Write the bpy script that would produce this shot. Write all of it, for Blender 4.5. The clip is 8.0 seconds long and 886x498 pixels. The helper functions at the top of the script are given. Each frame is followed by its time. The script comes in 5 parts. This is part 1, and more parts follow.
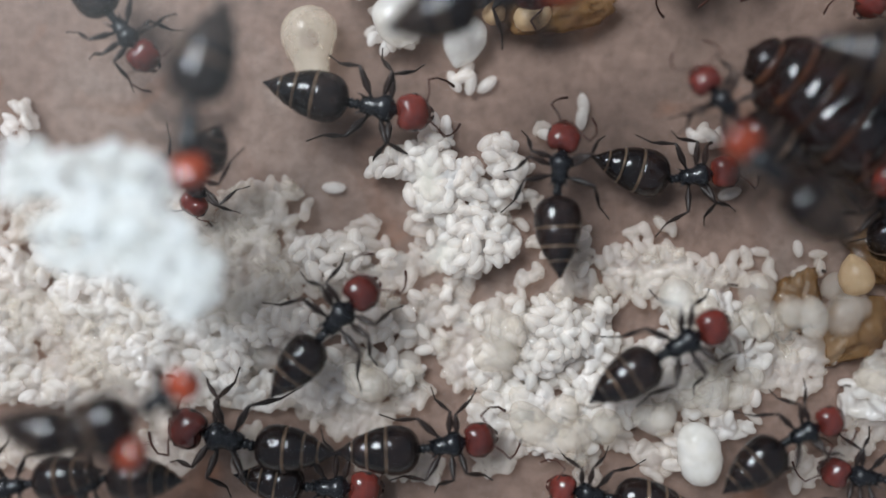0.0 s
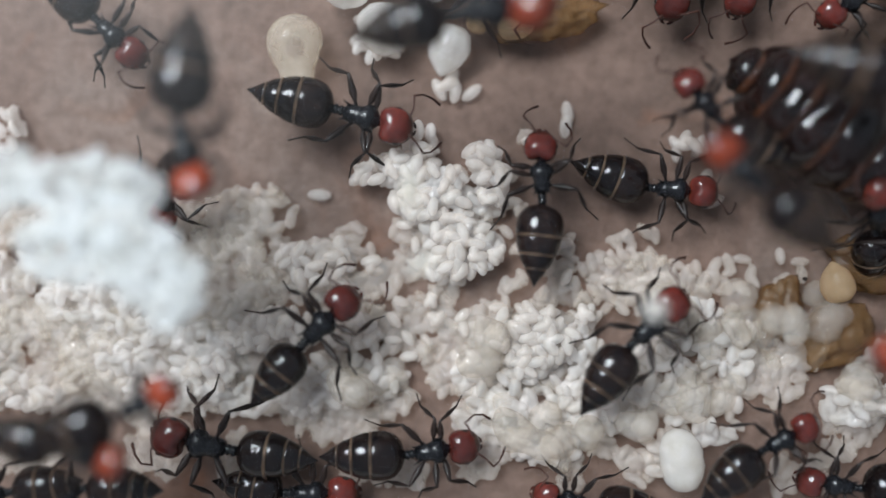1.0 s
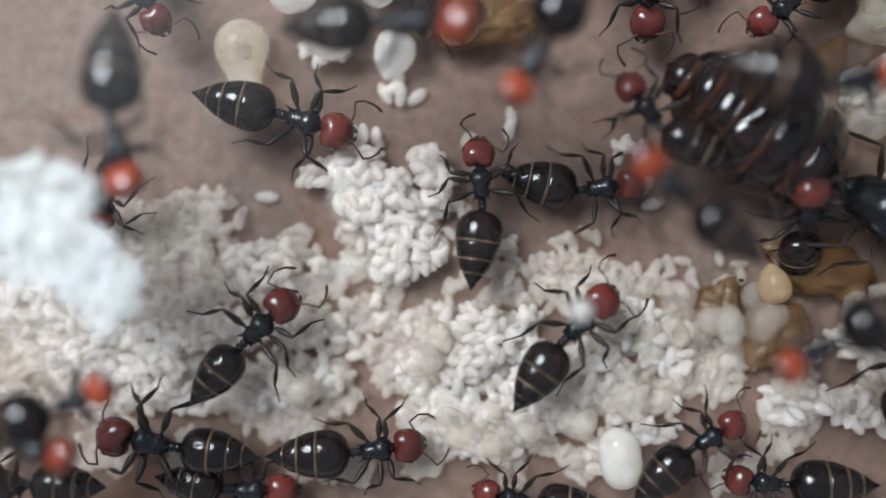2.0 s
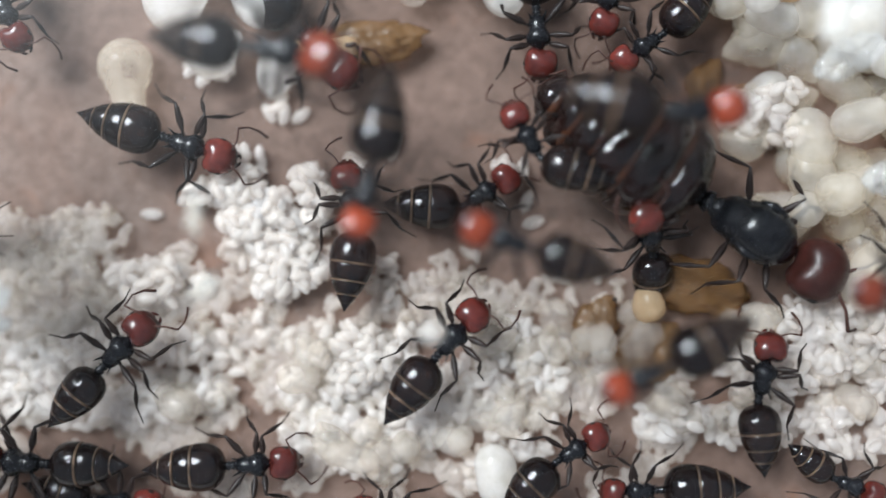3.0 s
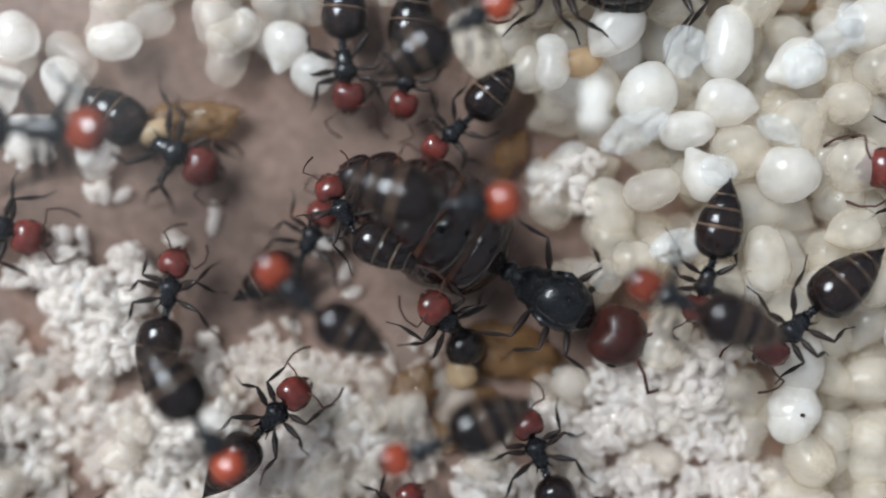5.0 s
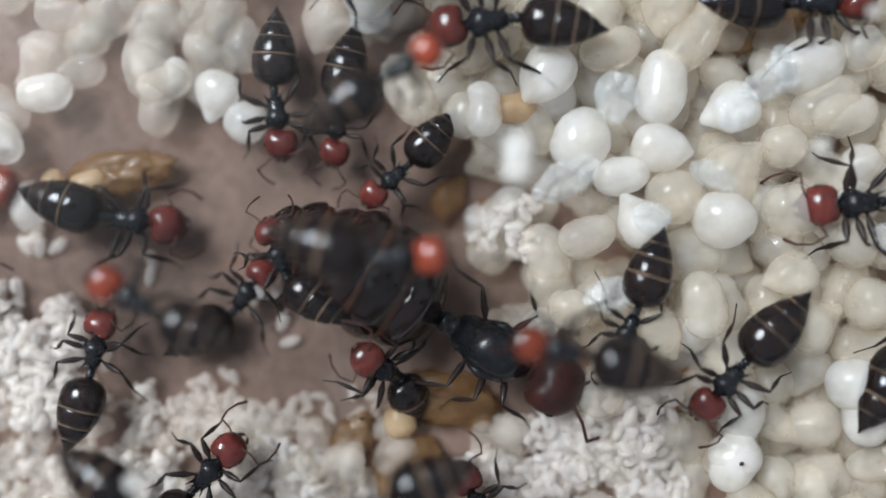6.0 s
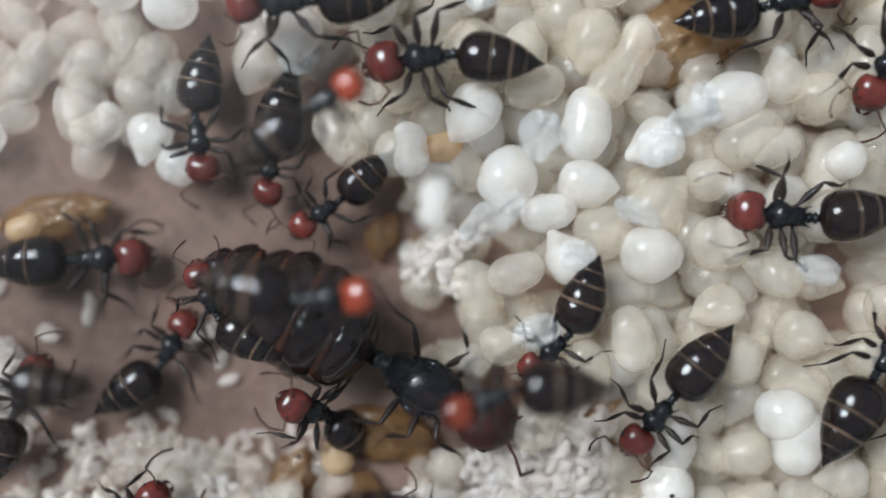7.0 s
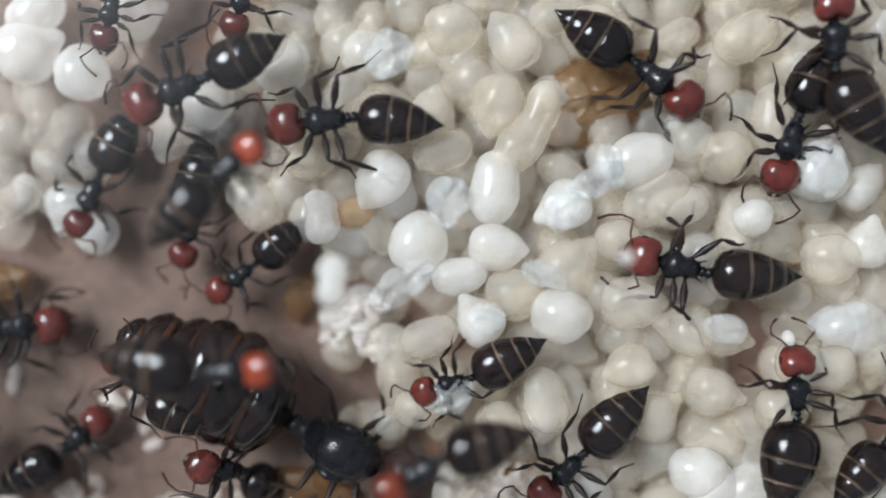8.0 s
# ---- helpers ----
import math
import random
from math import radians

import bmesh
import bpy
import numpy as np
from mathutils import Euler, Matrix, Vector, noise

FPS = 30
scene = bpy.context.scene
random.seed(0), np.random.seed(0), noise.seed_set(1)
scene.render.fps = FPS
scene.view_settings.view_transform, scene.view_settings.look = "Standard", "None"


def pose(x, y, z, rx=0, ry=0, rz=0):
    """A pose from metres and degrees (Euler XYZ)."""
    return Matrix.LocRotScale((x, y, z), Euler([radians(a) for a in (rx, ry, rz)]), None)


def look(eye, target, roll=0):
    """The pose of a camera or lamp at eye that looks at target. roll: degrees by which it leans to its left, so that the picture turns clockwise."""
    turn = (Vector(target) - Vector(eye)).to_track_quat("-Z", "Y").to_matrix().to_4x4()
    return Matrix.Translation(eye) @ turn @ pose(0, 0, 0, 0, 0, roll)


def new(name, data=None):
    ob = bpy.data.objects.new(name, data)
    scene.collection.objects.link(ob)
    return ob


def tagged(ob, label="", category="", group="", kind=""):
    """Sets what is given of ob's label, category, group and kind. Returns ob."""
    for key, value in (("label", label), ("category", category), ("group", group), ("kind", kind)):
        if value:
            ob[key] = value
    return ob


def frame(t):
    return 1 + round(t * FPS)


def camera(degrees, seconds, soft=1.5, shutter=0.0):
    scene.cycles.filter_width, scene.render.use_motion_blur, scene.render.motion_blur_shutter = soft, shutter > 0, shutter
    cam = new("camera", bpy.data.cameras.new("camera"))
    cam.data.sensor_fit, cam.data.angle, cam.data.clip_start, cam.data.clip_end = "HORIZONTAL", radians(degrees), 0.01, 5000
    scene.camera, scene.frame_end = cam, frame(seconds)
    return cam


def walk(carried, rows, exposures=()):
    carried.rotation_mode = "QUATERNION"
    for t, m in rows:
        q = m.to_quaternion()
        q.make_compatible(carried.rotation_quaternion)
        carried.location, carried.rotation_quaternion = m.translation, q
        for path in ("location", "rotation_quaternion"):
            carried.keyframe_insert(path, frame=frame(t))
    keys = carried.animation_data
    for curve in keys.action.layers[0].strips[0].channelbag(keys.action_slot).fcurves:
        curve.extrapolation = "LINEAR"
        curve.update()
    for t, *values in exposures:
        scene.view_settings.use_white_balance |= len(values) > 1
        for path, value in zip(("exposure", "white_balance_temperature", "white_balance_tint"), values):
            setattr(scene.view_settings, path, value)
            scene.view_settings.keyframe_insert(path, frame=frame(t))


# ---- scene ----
# A formicarium seen from straight above through its clear lid. Lengths below are millimetres, turned into metres by MM.
MM = 0.001
PATH = [
    (0.0, 0.000, 0.000, 25.679, -0.168, 1.688, 1.166),
    (0.5, 0.038, 0.021, 25.696, -0.169, 1.743, 1.092),
    (1.0, 0.438, 0.179, 25.840, -0.108, 1.710, 1.235),
    (1.2, 0.763, 0.188, 25.922, -0.137, 1.680, 1.238),
    (2.3, 3.025, 0.479, 26.314, -0.206, 1.818, 1.375),
    (2.5, 3.906, 0.716, 26.363, -0.119, 1.617, 1.416),
    (3.0, 5.221, 0.920, 26.436, -0.276, 1.445, 1.523),
    (3.5, 6.226, 1.399, 26.345, -0.268, 1.097, 1.277),
    (4.0, 6.965, 1.606, 26.773, -0.254, 0.698, 1.085),
    (4.5, 8.253, 2.148, 26.805, 0.145, 0.548, 0.386),
    (5.0, 9.948, 2.832, 27.128, 0.093, 0.326, -0.164),
    (5.2, 10.544, 3.048, 27.082, 0.063, 0.361, -0.442),
    (6.3, 12.271, 4.496, 26.697, 0.119, 0.637, -1.278),
    (6.5, 12.597, 4.661, 26.629, 0.073, 0.633, -1.557),
    (7.0, 13.818, 5.269, 27.032, -0.155, 0.595, -2.126),
    (7.5, 15.139, 6.125, 27.155, -0.065, 0.652, -3.013),
    (8.0, 16.376, 6.931, 27.233, -0.204, 0.746, -3.452),
]
cam = camera(50, 8.0, soft=1.6, shutter=0.4)
cam.data.dof.use_dof = True
cam.data.dof.focus_distance = 25.6 * MM
cam.data.dof.aperture_fstop = 16.0
walk(cam, [(t, pose(x * MM, y * MM, z * MM, rx, ry, rz)) for t, x, y, z, rx, ry, rz in PATH],
     exposures=[(0.0, -0.22), (1.2, -0.28), (2.5, 0.04), (3.5, 0.18), (4.2, 0.09), (5.0, -0.02), (6.5, -0.10), (8.0, -0.08)])

# ---- light: a bright room with one lamp above the nest ----
world = bpy.data.worlds.new("room")
scene.world = world
world.use_nodes = True
world.node_tree.nodes["Background"].inputs["Color"].default_value = (0.82, 0.95, 1.13, 1)
world.node_tree.nodes["Background"].inputs["Strength"].default_value = 0.54
lamp_data = bpy.data.lights.new("desk_lamp", "AREA")
lamp_data.shape, lamp_data.size, lamp_data.energy = "DISK", 0.080, 0.61
lamp_data.color = (0.865, 0.948, 1.0)
lamp = new("desk_lamp", lamp_data)
lamp.matrix_world = look((-0.062, 0.062, 0.13), (0.006, 0.002, 0))

# ---- materials ----
def nodes_of(name):
    m = bpy.data.materials.new(name)
    m.use_nodes = True
    nt = m.node_tree
    return m, nt, nt.nodes["Principled BSDF"]


def ramp(nt, fac, stops):
    r = nt.nodes.new("ShaderNodeValToRGB")
    els = r.color_ramp.elements
    while len(els) < len(stops):
        els.new(0.5)
    for e, (p, c) in zip(els, stops):
        e.position, e.color = p, (*c, 1)
    nt.links.new(fac, r.inputs["Fac"])
    return r.outputs["Color"]


def noise_tex(nt, scale, detail=4.0, rough=0.55, distort=0.0):
    """Noise in object space; scale is in features per millimetre."""
    co = nt.nodes.new("ShaderNodeTexCoord")
    n = nt.nodes.new("ShaderNodeTexNoise")
    n.inputs["Scale"].default_value = scale / MM
    n.inputs["Detail"].default_value = detail
    n.inputs["Roughness"].default_value = rough
    n.inputs["Distortion"].default_value = distort
    nt.links.new(co.outputs["Object"], n.inputs["Vector"])
    return n.outputs["Fac"]


def mix_rgb(nt, fac, a, b, mode="MIX"):
    m = nt.nodes.new("ShaderNodeMix")
    m.data_type, m.blend_type = "RGBA", mode
    for s, v in ((m.inputs["Factor"], fac), (m.inputs[6], a), (m.inputs[7], b)):
        if hasattr(v, "is_linked"):
            nt.links.new(v, s)
        else:
            s.default_value = v if isinstance(v, float) else (*v, 1)
    return m.outputs[2]


def bump(nt, bsdf, fac, strength, dist):
    b = nt.nodes.new("ShaderNodeBump")
    b.inputs["Strength"].default_value, b.inputs["Distance"].default_value = strength, dist * MM
    nt.links.new(fac, b.inputs["Height"])
    nt.links.new(b.outputs["Normal"], bsdf.inputs["Normal"])


def chitin(name, dark, light, rough, coat=0.3, grain=0.25, belly=None, vary=0.2, face=None):
    """Polished insect cuticle with fine pits and a shade of its own for each insect."""
    m, nt, b = nodes_of(name)
    base = ramp(nt, noise_tex(nt, 2.2, 5, 0.6), [(0.3, dark), (0.75, light)])
    if belly:
        # the underside is paler
        co, sep = nt.nodes.new("ShaderNodeTexCoord"), nt.nodes.new("ShaderNodeSeparateXYZ")
        nt.links.new(co.outputs["Object"], sep.inputs[0])
        low = nt.nodes.new("ShaderNodeMapRange")
        for k, v in (("From Min", 0.05 * MM), ("From Max", -0.22 * MM)):
            low.inputs[k].default_value = v
        nt.links.new(sep.outputs["Z"], low.inputs["Value"])
        base = mix_rgb(nt, low.outputs[0], base, belly)
    if face:
        # the front of the head turns dark brown towards the jaws
        co, sep = nt.nodes.new("ShaderNodeTexCoord"), nt.nodes.new("ShaderNodeSeparateXYZ")
        nt.links.new(co.outputs["Object"], sep.inputs[0])
        fore = nt.nodes.new("ShaderNodeMapRange")
        for k, v in (("From Min", 0.22 * MM), ("From Max", 0.52 * MM)):
            fore.inputs[k].default_value = v
        nt.links.new(sep.outputs["X"], fore.inputs["Value"])
        base = mix_rgb(nt, fore.outputs[0], base, face)
    info = nt.nodes.new("ShaderNodeObjectInfo")
    shade = ramp(nt, info.outputs["Random"], [(0.0, (1 - vary,) * 3), (1.0, (1 + vary, 1 + vary * 0.8, 1 + vary * 0.6))])
    nt.links.new(mix_rgb(nt, 1.0, base, shade, "MULTIPLY"), b.inputs["Base Color"])
    r = ramp(nt, noise_tex(nt, 7, 3), [(0.3, (rough * 0.8,) * 3), (0.7, (rough * 1.5,) * 3)])
    nt.links.new(r, b.inputs["Roughness"])
    b.inputs["Coat Weight"].default_value = coat * 0.4
    b.inputs["Specular IOR Level"].default_value = 0.17
    b.inputs["Coat Roughness"].default_value = 0.07
    bump(nt, b, noise_tex(nt, 26, 2), grain, 0.012)
    return m


def brood_skin(name, low, high, rough, grain=0.2, freq=1.6, clear=0.2, glow=0.35, tint=(0.97, 0.93, 0.86), coat=0.4):
    """Moist translucent skin of eggs, larvae and pupae."""
    m, nt, b = nodes_of(name)
    info = nt.nodes.new("ShaderNodeObjectInfo")
    geo = nt.nodes.new("ShaderNodeNewGeometry")
    add = nt.nodes.new("ShaderNodeMath")
    add.operation = "ADD"
    nt.links.new(info.outputs["Random"], add.inputs[0])
    nt.links.new(geo.outputs["Random Per Island"], add.inputs[1])
    half = nt.nodes.new("ShaderNodeMath")
    half.operation = "FRACT"
    nt.links.new(add.outputs[0], half.inputs[0])
    tone = ramp(nt, half.outputs[0], [(0.0, low), (1.0, high)])
    mott = ramp(nt, noise_tex(nt, freq, 4, 0.6), [(0.3, (0.80, 0.78, 0.72)), (0.6, (1, 1, 1))])
    colour = mix_rgb(nt, 1.0, tone, mott, "MULTIPLY")
    nt.links.new(colour, b.inputs["Base Color"])
    b.inputs["Roughness"].default_value = rough
    b.inputs["IOR"].default_value = 1.4
    b.inputs["Coat Weight"].default_value = coat
    b.inputs["Coat Roughness"].default_value = 0.08
    bump(nt, b, noise_tex(nt, 5, 3), grain, 0.05)
    if clear:
        # part of the light passes through: half diffused, half straight
        thin, half_mix = nt.nodes.new("ShaderNodeBsdfTranslucent"), nt.nodes.new("ShaderNodeMixShader")
        nt.links.new(colour, thin.inputs["Color"])
        half_mix.inputs[0].default_value = glow
        nt.links.new(b.outputs[0], half_mix.inputs[1])
        nt.links.new(thin.outputs[0], half_mix.inputs[2])
        see, mx = nt.nodes.new("ShaderNodeBsdfTransparent"), nt.nodes.new("ShaderNodeMixShader")
        mx.inputs[0].default_value = clear
        see.inputs["Color"].default_value = (*tint, 1)
        nt.links.new(half_mix.outputs[0], mx.inputs[1])
        nt.links.new(see.outputs[0], mx.inputs[2])
        nt.links.new(mx.outputs[0], nt.nodes["Material Output"].inputs["Surface"])
    return m


M_BLACK = chitin("black_cuticle", (0.003, 0.0035, 0.0045), (0.009, 0.009, 0.011), 0.22, 0.4)
M_GASTER = chitin("gaster_cuticle", (0.002, 0.002, 0.003), (0.012, 0.0065, 0.005), 0.11, 0.6, 0.14, vary=0.4)
M_QUEENGASTER = chitin("queen_gaster_cuticle", (0.0025, 0.002, 0.002), (0.015, 0.006, 0.005), 0.08, 0.9, 0.12)
M_MEMBRANE = chitin("amber_membrane", (0.011, 0.005, 0.004), (0.060, 0.022, 0.010), 0.15, 0.6)
M_BAND = chitin("pale_membrane", (0.014, 0.009, 0.007), (0.145, 0.098, 0.068), 0.3, vary=0.45)
M_RED = chitin("red_cuticle", (0.035, 0.008, 0.007), (0.115, 0.021, 0.016), 0.18, 1.0, 0.3, (0.155, 0.027, 0.012), 0.32, (0.030, 0.008, 0.006))
M_LEG = chitin("leg_cuticle", (0.005, 0.004, 0.004), (0.022, 0.014, 0.012), 0.35, 0.1)
M_ANTENNA = chitin("antenna_cuticle", (0.018, 0.009, 0.008), (0.055, 0.021, 0.015), 0.4, 0.1)
M_EYE = chitin("eye_facets", (0.006, 0.005, 0.005), (0.015, 0.012, 0.01), 0.2)
M_QUEENHEAD = chitin("dark_red_cuticle", (0.014, 0.005, 0.004), (0.040, 0.010, 0.008), 0.34, 0.2)
M_EGG = brood_skin("egg_skin", (0.945, 0.885, 0.85), (0.985, 0.95, 0.93), 0.3, 0.1, clear=0.56, glow=0.5, tint=(1.0, 0.98, 0.97), coat=0.6)
# Clearer, beiger egg skin: the dimness of low eggs is put into its colour
M_LOW_EGG = brood_skin("low_egg_skin", (0.92, 0.85, 0.80), (0.965, 0.92, 0.885), 0.3, 0.1, clear=0.70, glow=0.5, tint=(1.0, 0.965, 0.93), coat=0.5)
# Clearest larva skin, for small larvae and to dim the far side by colour
M_DIM_LARVA = brood_skin("dim_larva_skin", (0.92, 0.86, 0.80), (0.97, 0.935, 0.90), 0.3, 0.4, clear=0.76, glow=0.5, tint=(0.995, 0.96, 0.925), coat=0.5)
M_LARVA = brood_skin("larva_skin", (0.95, 0.87, 0.755), (0.99, 0.95, 0.905), 0.24, 0.4, clear=0.69, glow=0.5, tint=(1.0, 0.965, 0.915), coat=0.9)
M_PUPA = brood_skin("pupa_skin", (0.975, 0.945, 0.925), (0.995, 0.98, 0.97), 0.2, 0.45, clear=0.52, glow=0.5, tint=(1.0, 0.98, 0.955), coat=0.9)
# Whiter, bluer egg skin: the lid clump's brightness is put into its colour
M_LID_EGG = brood_skin("lid_egg_skin", (0.96, 0.975, 0.985), (0.98, 0.99, 0.995), 0.3, clear=0.56, glow=0.5, tint=(0.99, 0.995, 1.0), coat=0.2)
M_PEACH = brood_skin("peach_pupa_skin", (0.66, 0.46, 0.28), (0.76, 0.56, 0.36), 0.3, clear=0.4, glow=0.5)
M_AMBER = brood_skin("amber_husk", (0.24, 0.125, 0.05), (0.40, 0.235, 0.11), 0.3, 0.8, 3.0, clear=0.42, glow=0.5)
M_FILM = brood_skin("wet_film", (0.93, 0.94, 0.95), (0.97, 0.975, 0.98), 0.12, 0.9, 3.5, clear=0.80, glow=0.5, tint=(0.995, 0.995, 0.995), coat=1.0)
M_SMEAR = brood_skin("dried_smear", (0.85, 0.87, 0.88), (0.9, 0.91, 0.92), 0.4, 0.4, 3.0, clear=0.72, glow=0.3)
M_SPECK = chitin("dark_speck", (0.02, 0.015, 0.012), (0.05, 0.03, 0.02), 0.6)


def floor_material():
    m, nt, b = nodes_of("nest_plaster")
    big = ramp(nt, noise_tex(nt, 0.16, 5, 0.6, 0.4), [(0.28, (0.086, 0.051, 0.037)), (0.52, (0.140, 0.085, 0.064)), (0.72, (0.170, 0.125, 0.105))])
    fine = ramp(nt, noise_tex(nt, 2.5, 6, 0.65), [(0.32, (0.62, 0.58, 0.54)), (0.62, (1, 1, 1))])
    rust = ramp(nt, noise_tex(nt, 0.33, 3, 0.5, 0.8), [(0.60, (1, 1, 1)), (0.76, (1.08, 0.74, 0.50))])
    nt.links.new(mix_rgb(nt, 1.0, mix_rgb(nt, 1.0, big, fine, "MULTIPLY"), rust, "MULTIPLY"), b.inputs["Base Color"])
    b.inputs["Roughness"].default_value = 0.75
    bump(nt, b, noise_tex(nt, 3.5, 6, 0.7), 0.6, 0.12)
    return m


def glass_material():
    m = bpy.data.materials.new("clear_lid")
    m.use_nodes = True
    nt = m.node_tree
    nt.nodes.remove(nt.nodes["Principled BSDF"])
    clear, gloss = nt.nodes.new("ShaderNodeBsdfTransparent"), nt.nodes.new("ShaderNodeBsdfGlossy")
    gloss.inputs["Roughness"].default_value = 0.28
    fres, mx = nt.nodes.new("ShaderNodeFresnel"), nt.nodes.new("ShaderNodeMixShader")
    fres.inputs["IOR"].default_value = 1.09
    nt.links.new(fres.outputs[0], mx.inputs[0])
    nt.links.new(clear.outputs[0], mx.inputs[1])
    nt.links.new(gloss.outputs[0], mx.inputs[2])
    nt.links.new(mx.outputs[0], nt.nodes["Material Output"].inputs["Surface"])
    return m


def plain_material(name, low, high, rough, scale):
    m, nt, b = nodes_of(name)
    nt.links.new(ramp(nt, noise_tex(nt, scale, 5, 0.6), [(0.3, low), (0.7, high)]), b.inputs["Base Color"])
    b.inputs["Roughness"].default_value = rough
    bump(nt, b, noise_tex(nt, scale * 8, 3), 0.2, 0.1)
    return m


M_FLOOR = floor_material()
M_GLASS = glass_material()
M_FRAME = plain_material("nest_frame_plastic", (0.55, 0.54, 0.52), (0.62, 0.61, 0.59), 0.5, 0.4)

# ---- mesh helpers (millimetres in, metres out) ----
def finish(bm, name, material, smooth=True):
    me = bpy.data.meshes.new(name)
    bmesh.ops.recalc_face_normals(bm, faces=bm.faces)
    bm.to_mesh(me)
    bm.free()
    me.transform(Matrix.Scale(MM, 4))
    me.materials.append(material)
    if smooth:
        me.polygons.foreach_set("use_smooth", [True] * len(me.polygons))
    me.update()
    return me


def loft(bm, rings, n=16, square=2.0):
    """Skin over rings (x, y, z, half width, half height) laid across the x axis; square above 2 makes them boxier."""
    loops = []
    for x, y, z, ry, rz in rings:
        loop = []
        for i in range(n):
            a = 2 * math.pi * i / n
            c, s = math.cos(a), math.sin(a)
            k = (abs(c) ** square + abs(s) ** square) ** (-1 / square)
            loop.append(bm.verts.new((x, y + ry * c * k, z + rz * s * k)))
        loops.append(loop)
    for a, b in zip(loops, loops[1:]):
        for i in range(n):
            bm.faces.new((a[i], a[(i + 1) % n], b[(i + 1) % n], b[i]))
    bm.faces.new(loops[0])
    bm.faces.new(loops[-1])


def tube(bm, points, n=8):
    """A jointed limb through points (x, y, z, radius)."""
    pts = [Vector(p[:3]) for p in points]
    loops = []
    for i, p in enumerate(pts):
        d = (pts[min(i + 1, len(pts) - 1)] - pts[max(i - 1, 0)]).normalized()
        u = d.cross(Vector((0, 0, 1)))
        u = u.normalized() if u.length > 1e-3 else Vector((1, 0, 0))
        v = d.cross(u)
        r = points[i][3]
        loops.append([bm.verts.new(p + r * (u * math.cos(2 * math.pi * k / n) + v * math.sin(2 * math.pi * k / n))) for k in range(n)])
    for a, b in zip(loops, loops[1:]):
        for k in range(n):
            bm.faces.new((a[k], a[(k + 1) % n], b[(k + 1) % n], b[k]))
    bm.faces.new(loops[0])
    bm.faces.new(loops[-1])


def ball(bm, x, y, z, rx, ry, rz, u=12, v=8):
    bmesh.ops.create_uvsphere(bm, u_segments=u, v_segments=v, radius=1,
                              matrix=Matrix.Translation((x, y, z)) @ Matrix.Diagonal((rx, ry, rz, 1)))


def part(name, me, parent, label="", m=None):
    ob = new(name, me)
    ob.parent = parent
    if m is not None:
        ob.matrix_basis = m
    if label:
        tagged(ob, label)
    return ob


def at(x, y, z, rx=0, ry=0, rz=0):
    return pose(x * MM, y * MM, z * MM, rx, ry, rz)


# ---- the setting ----
def rough_ground(x, y):
    """Height of the nest floor: uneven plaster with a shallow hollow where the queen lies."""
    h = -0.75 + 0.22 * noise.noise(Vector((x * 0.22, y * 0.22, 3.1))) + 0.08 * noise.noise(Vector((x * 0.9, y * 0.9, 7.7)))
    for cx, cy, rx, ry, d in ((3.5, 5.8, 4.5, 2.6, 0.45), (10.0, 3.0, 3.2, 2.6, 0.5)):
        h -= d * math.exp(-((x - cx) / rx) ** 2 - ((y - cy) / ry) ** 2)
    return h


def build_setting():
    bm = bmesh.new()
    nx, ny = 130, 90
    x0, x1, y0, y1 = -29.0, 45.0, -21.0, 29.0
    grid = [[bm.verts.new((x0 + (x1 - x0) * i / nx, y0 + (y1 - y0) * j / ny, 0)) for i in range(nx + 1)] for j in range(ny + 1)]
    for row in grid:
        for v in row:
            v.co.z = rough_ground(v.co.x, v.co.y)
    for j in range(ny):
        for i in range(nx):
            bm.faces.new((grid[j][i], grid[j][i + 1], grid[j + 1][i + 1], grid[j + 1][i]))
    tagged(new("floor", finish(bm, "floor", M_FLOOR)), "uneven brown plaster floor of the ant nest", "nest floor", kind="structure")
    # frame walls round the nest, with the lid resting on them
    for k, (cx, cy, sx, sy) in enumerate(((8, 31, 80, 4), (8, -23, 80, 4), (-31, 4, 4, 50), (47, 4, 4, 50))):
        bm = bmesh.new()
        bmesh.ops.create_cube(bm, size=1, matrix=Matrix.Translation((cx, cy, 1.5)) @ Matrix.Diagonal((sx, sy, 7.4, 1)))
        bmesh.ops.bevel(bm, geom=bm.edges[:], offset=0.4, segments=2, affect="EDGES")
        name = ("wall_north", "wall_south", "wall_west", "wall_east")[k]
        tagged(new(name, finish(bm, name, M_FRAME, False)), "plain grey plastic wall of the ant nest", "nest wall", kind="structure")
    bm = bmesh.new()
    bmesh.ops.create_cube(bm, size=1, matrix=Matrix.Translation((8, 4, 5.7)) @ Matrix.Diagonal((80, 56, 0.9, 1)))
    lid = tagged(new("lid", finish(bm, "lid", M_GLASS, False)), "clear glass lid closing the ant nest", "glass lid", kind="structure")
    lid.visible_shadow = False


build_setting()

# ---- the ants ----
QUEEN_PROFILE = ((0.0, 0.10), (0.10, 0.38), (0.30, 0.60), (0.65, 0.76), (1.10, 0.81), (1.60, 0.73), (2.05, 0.54), (2.40, 0.28), (2.54, 0.12), (2.60, 0.02))


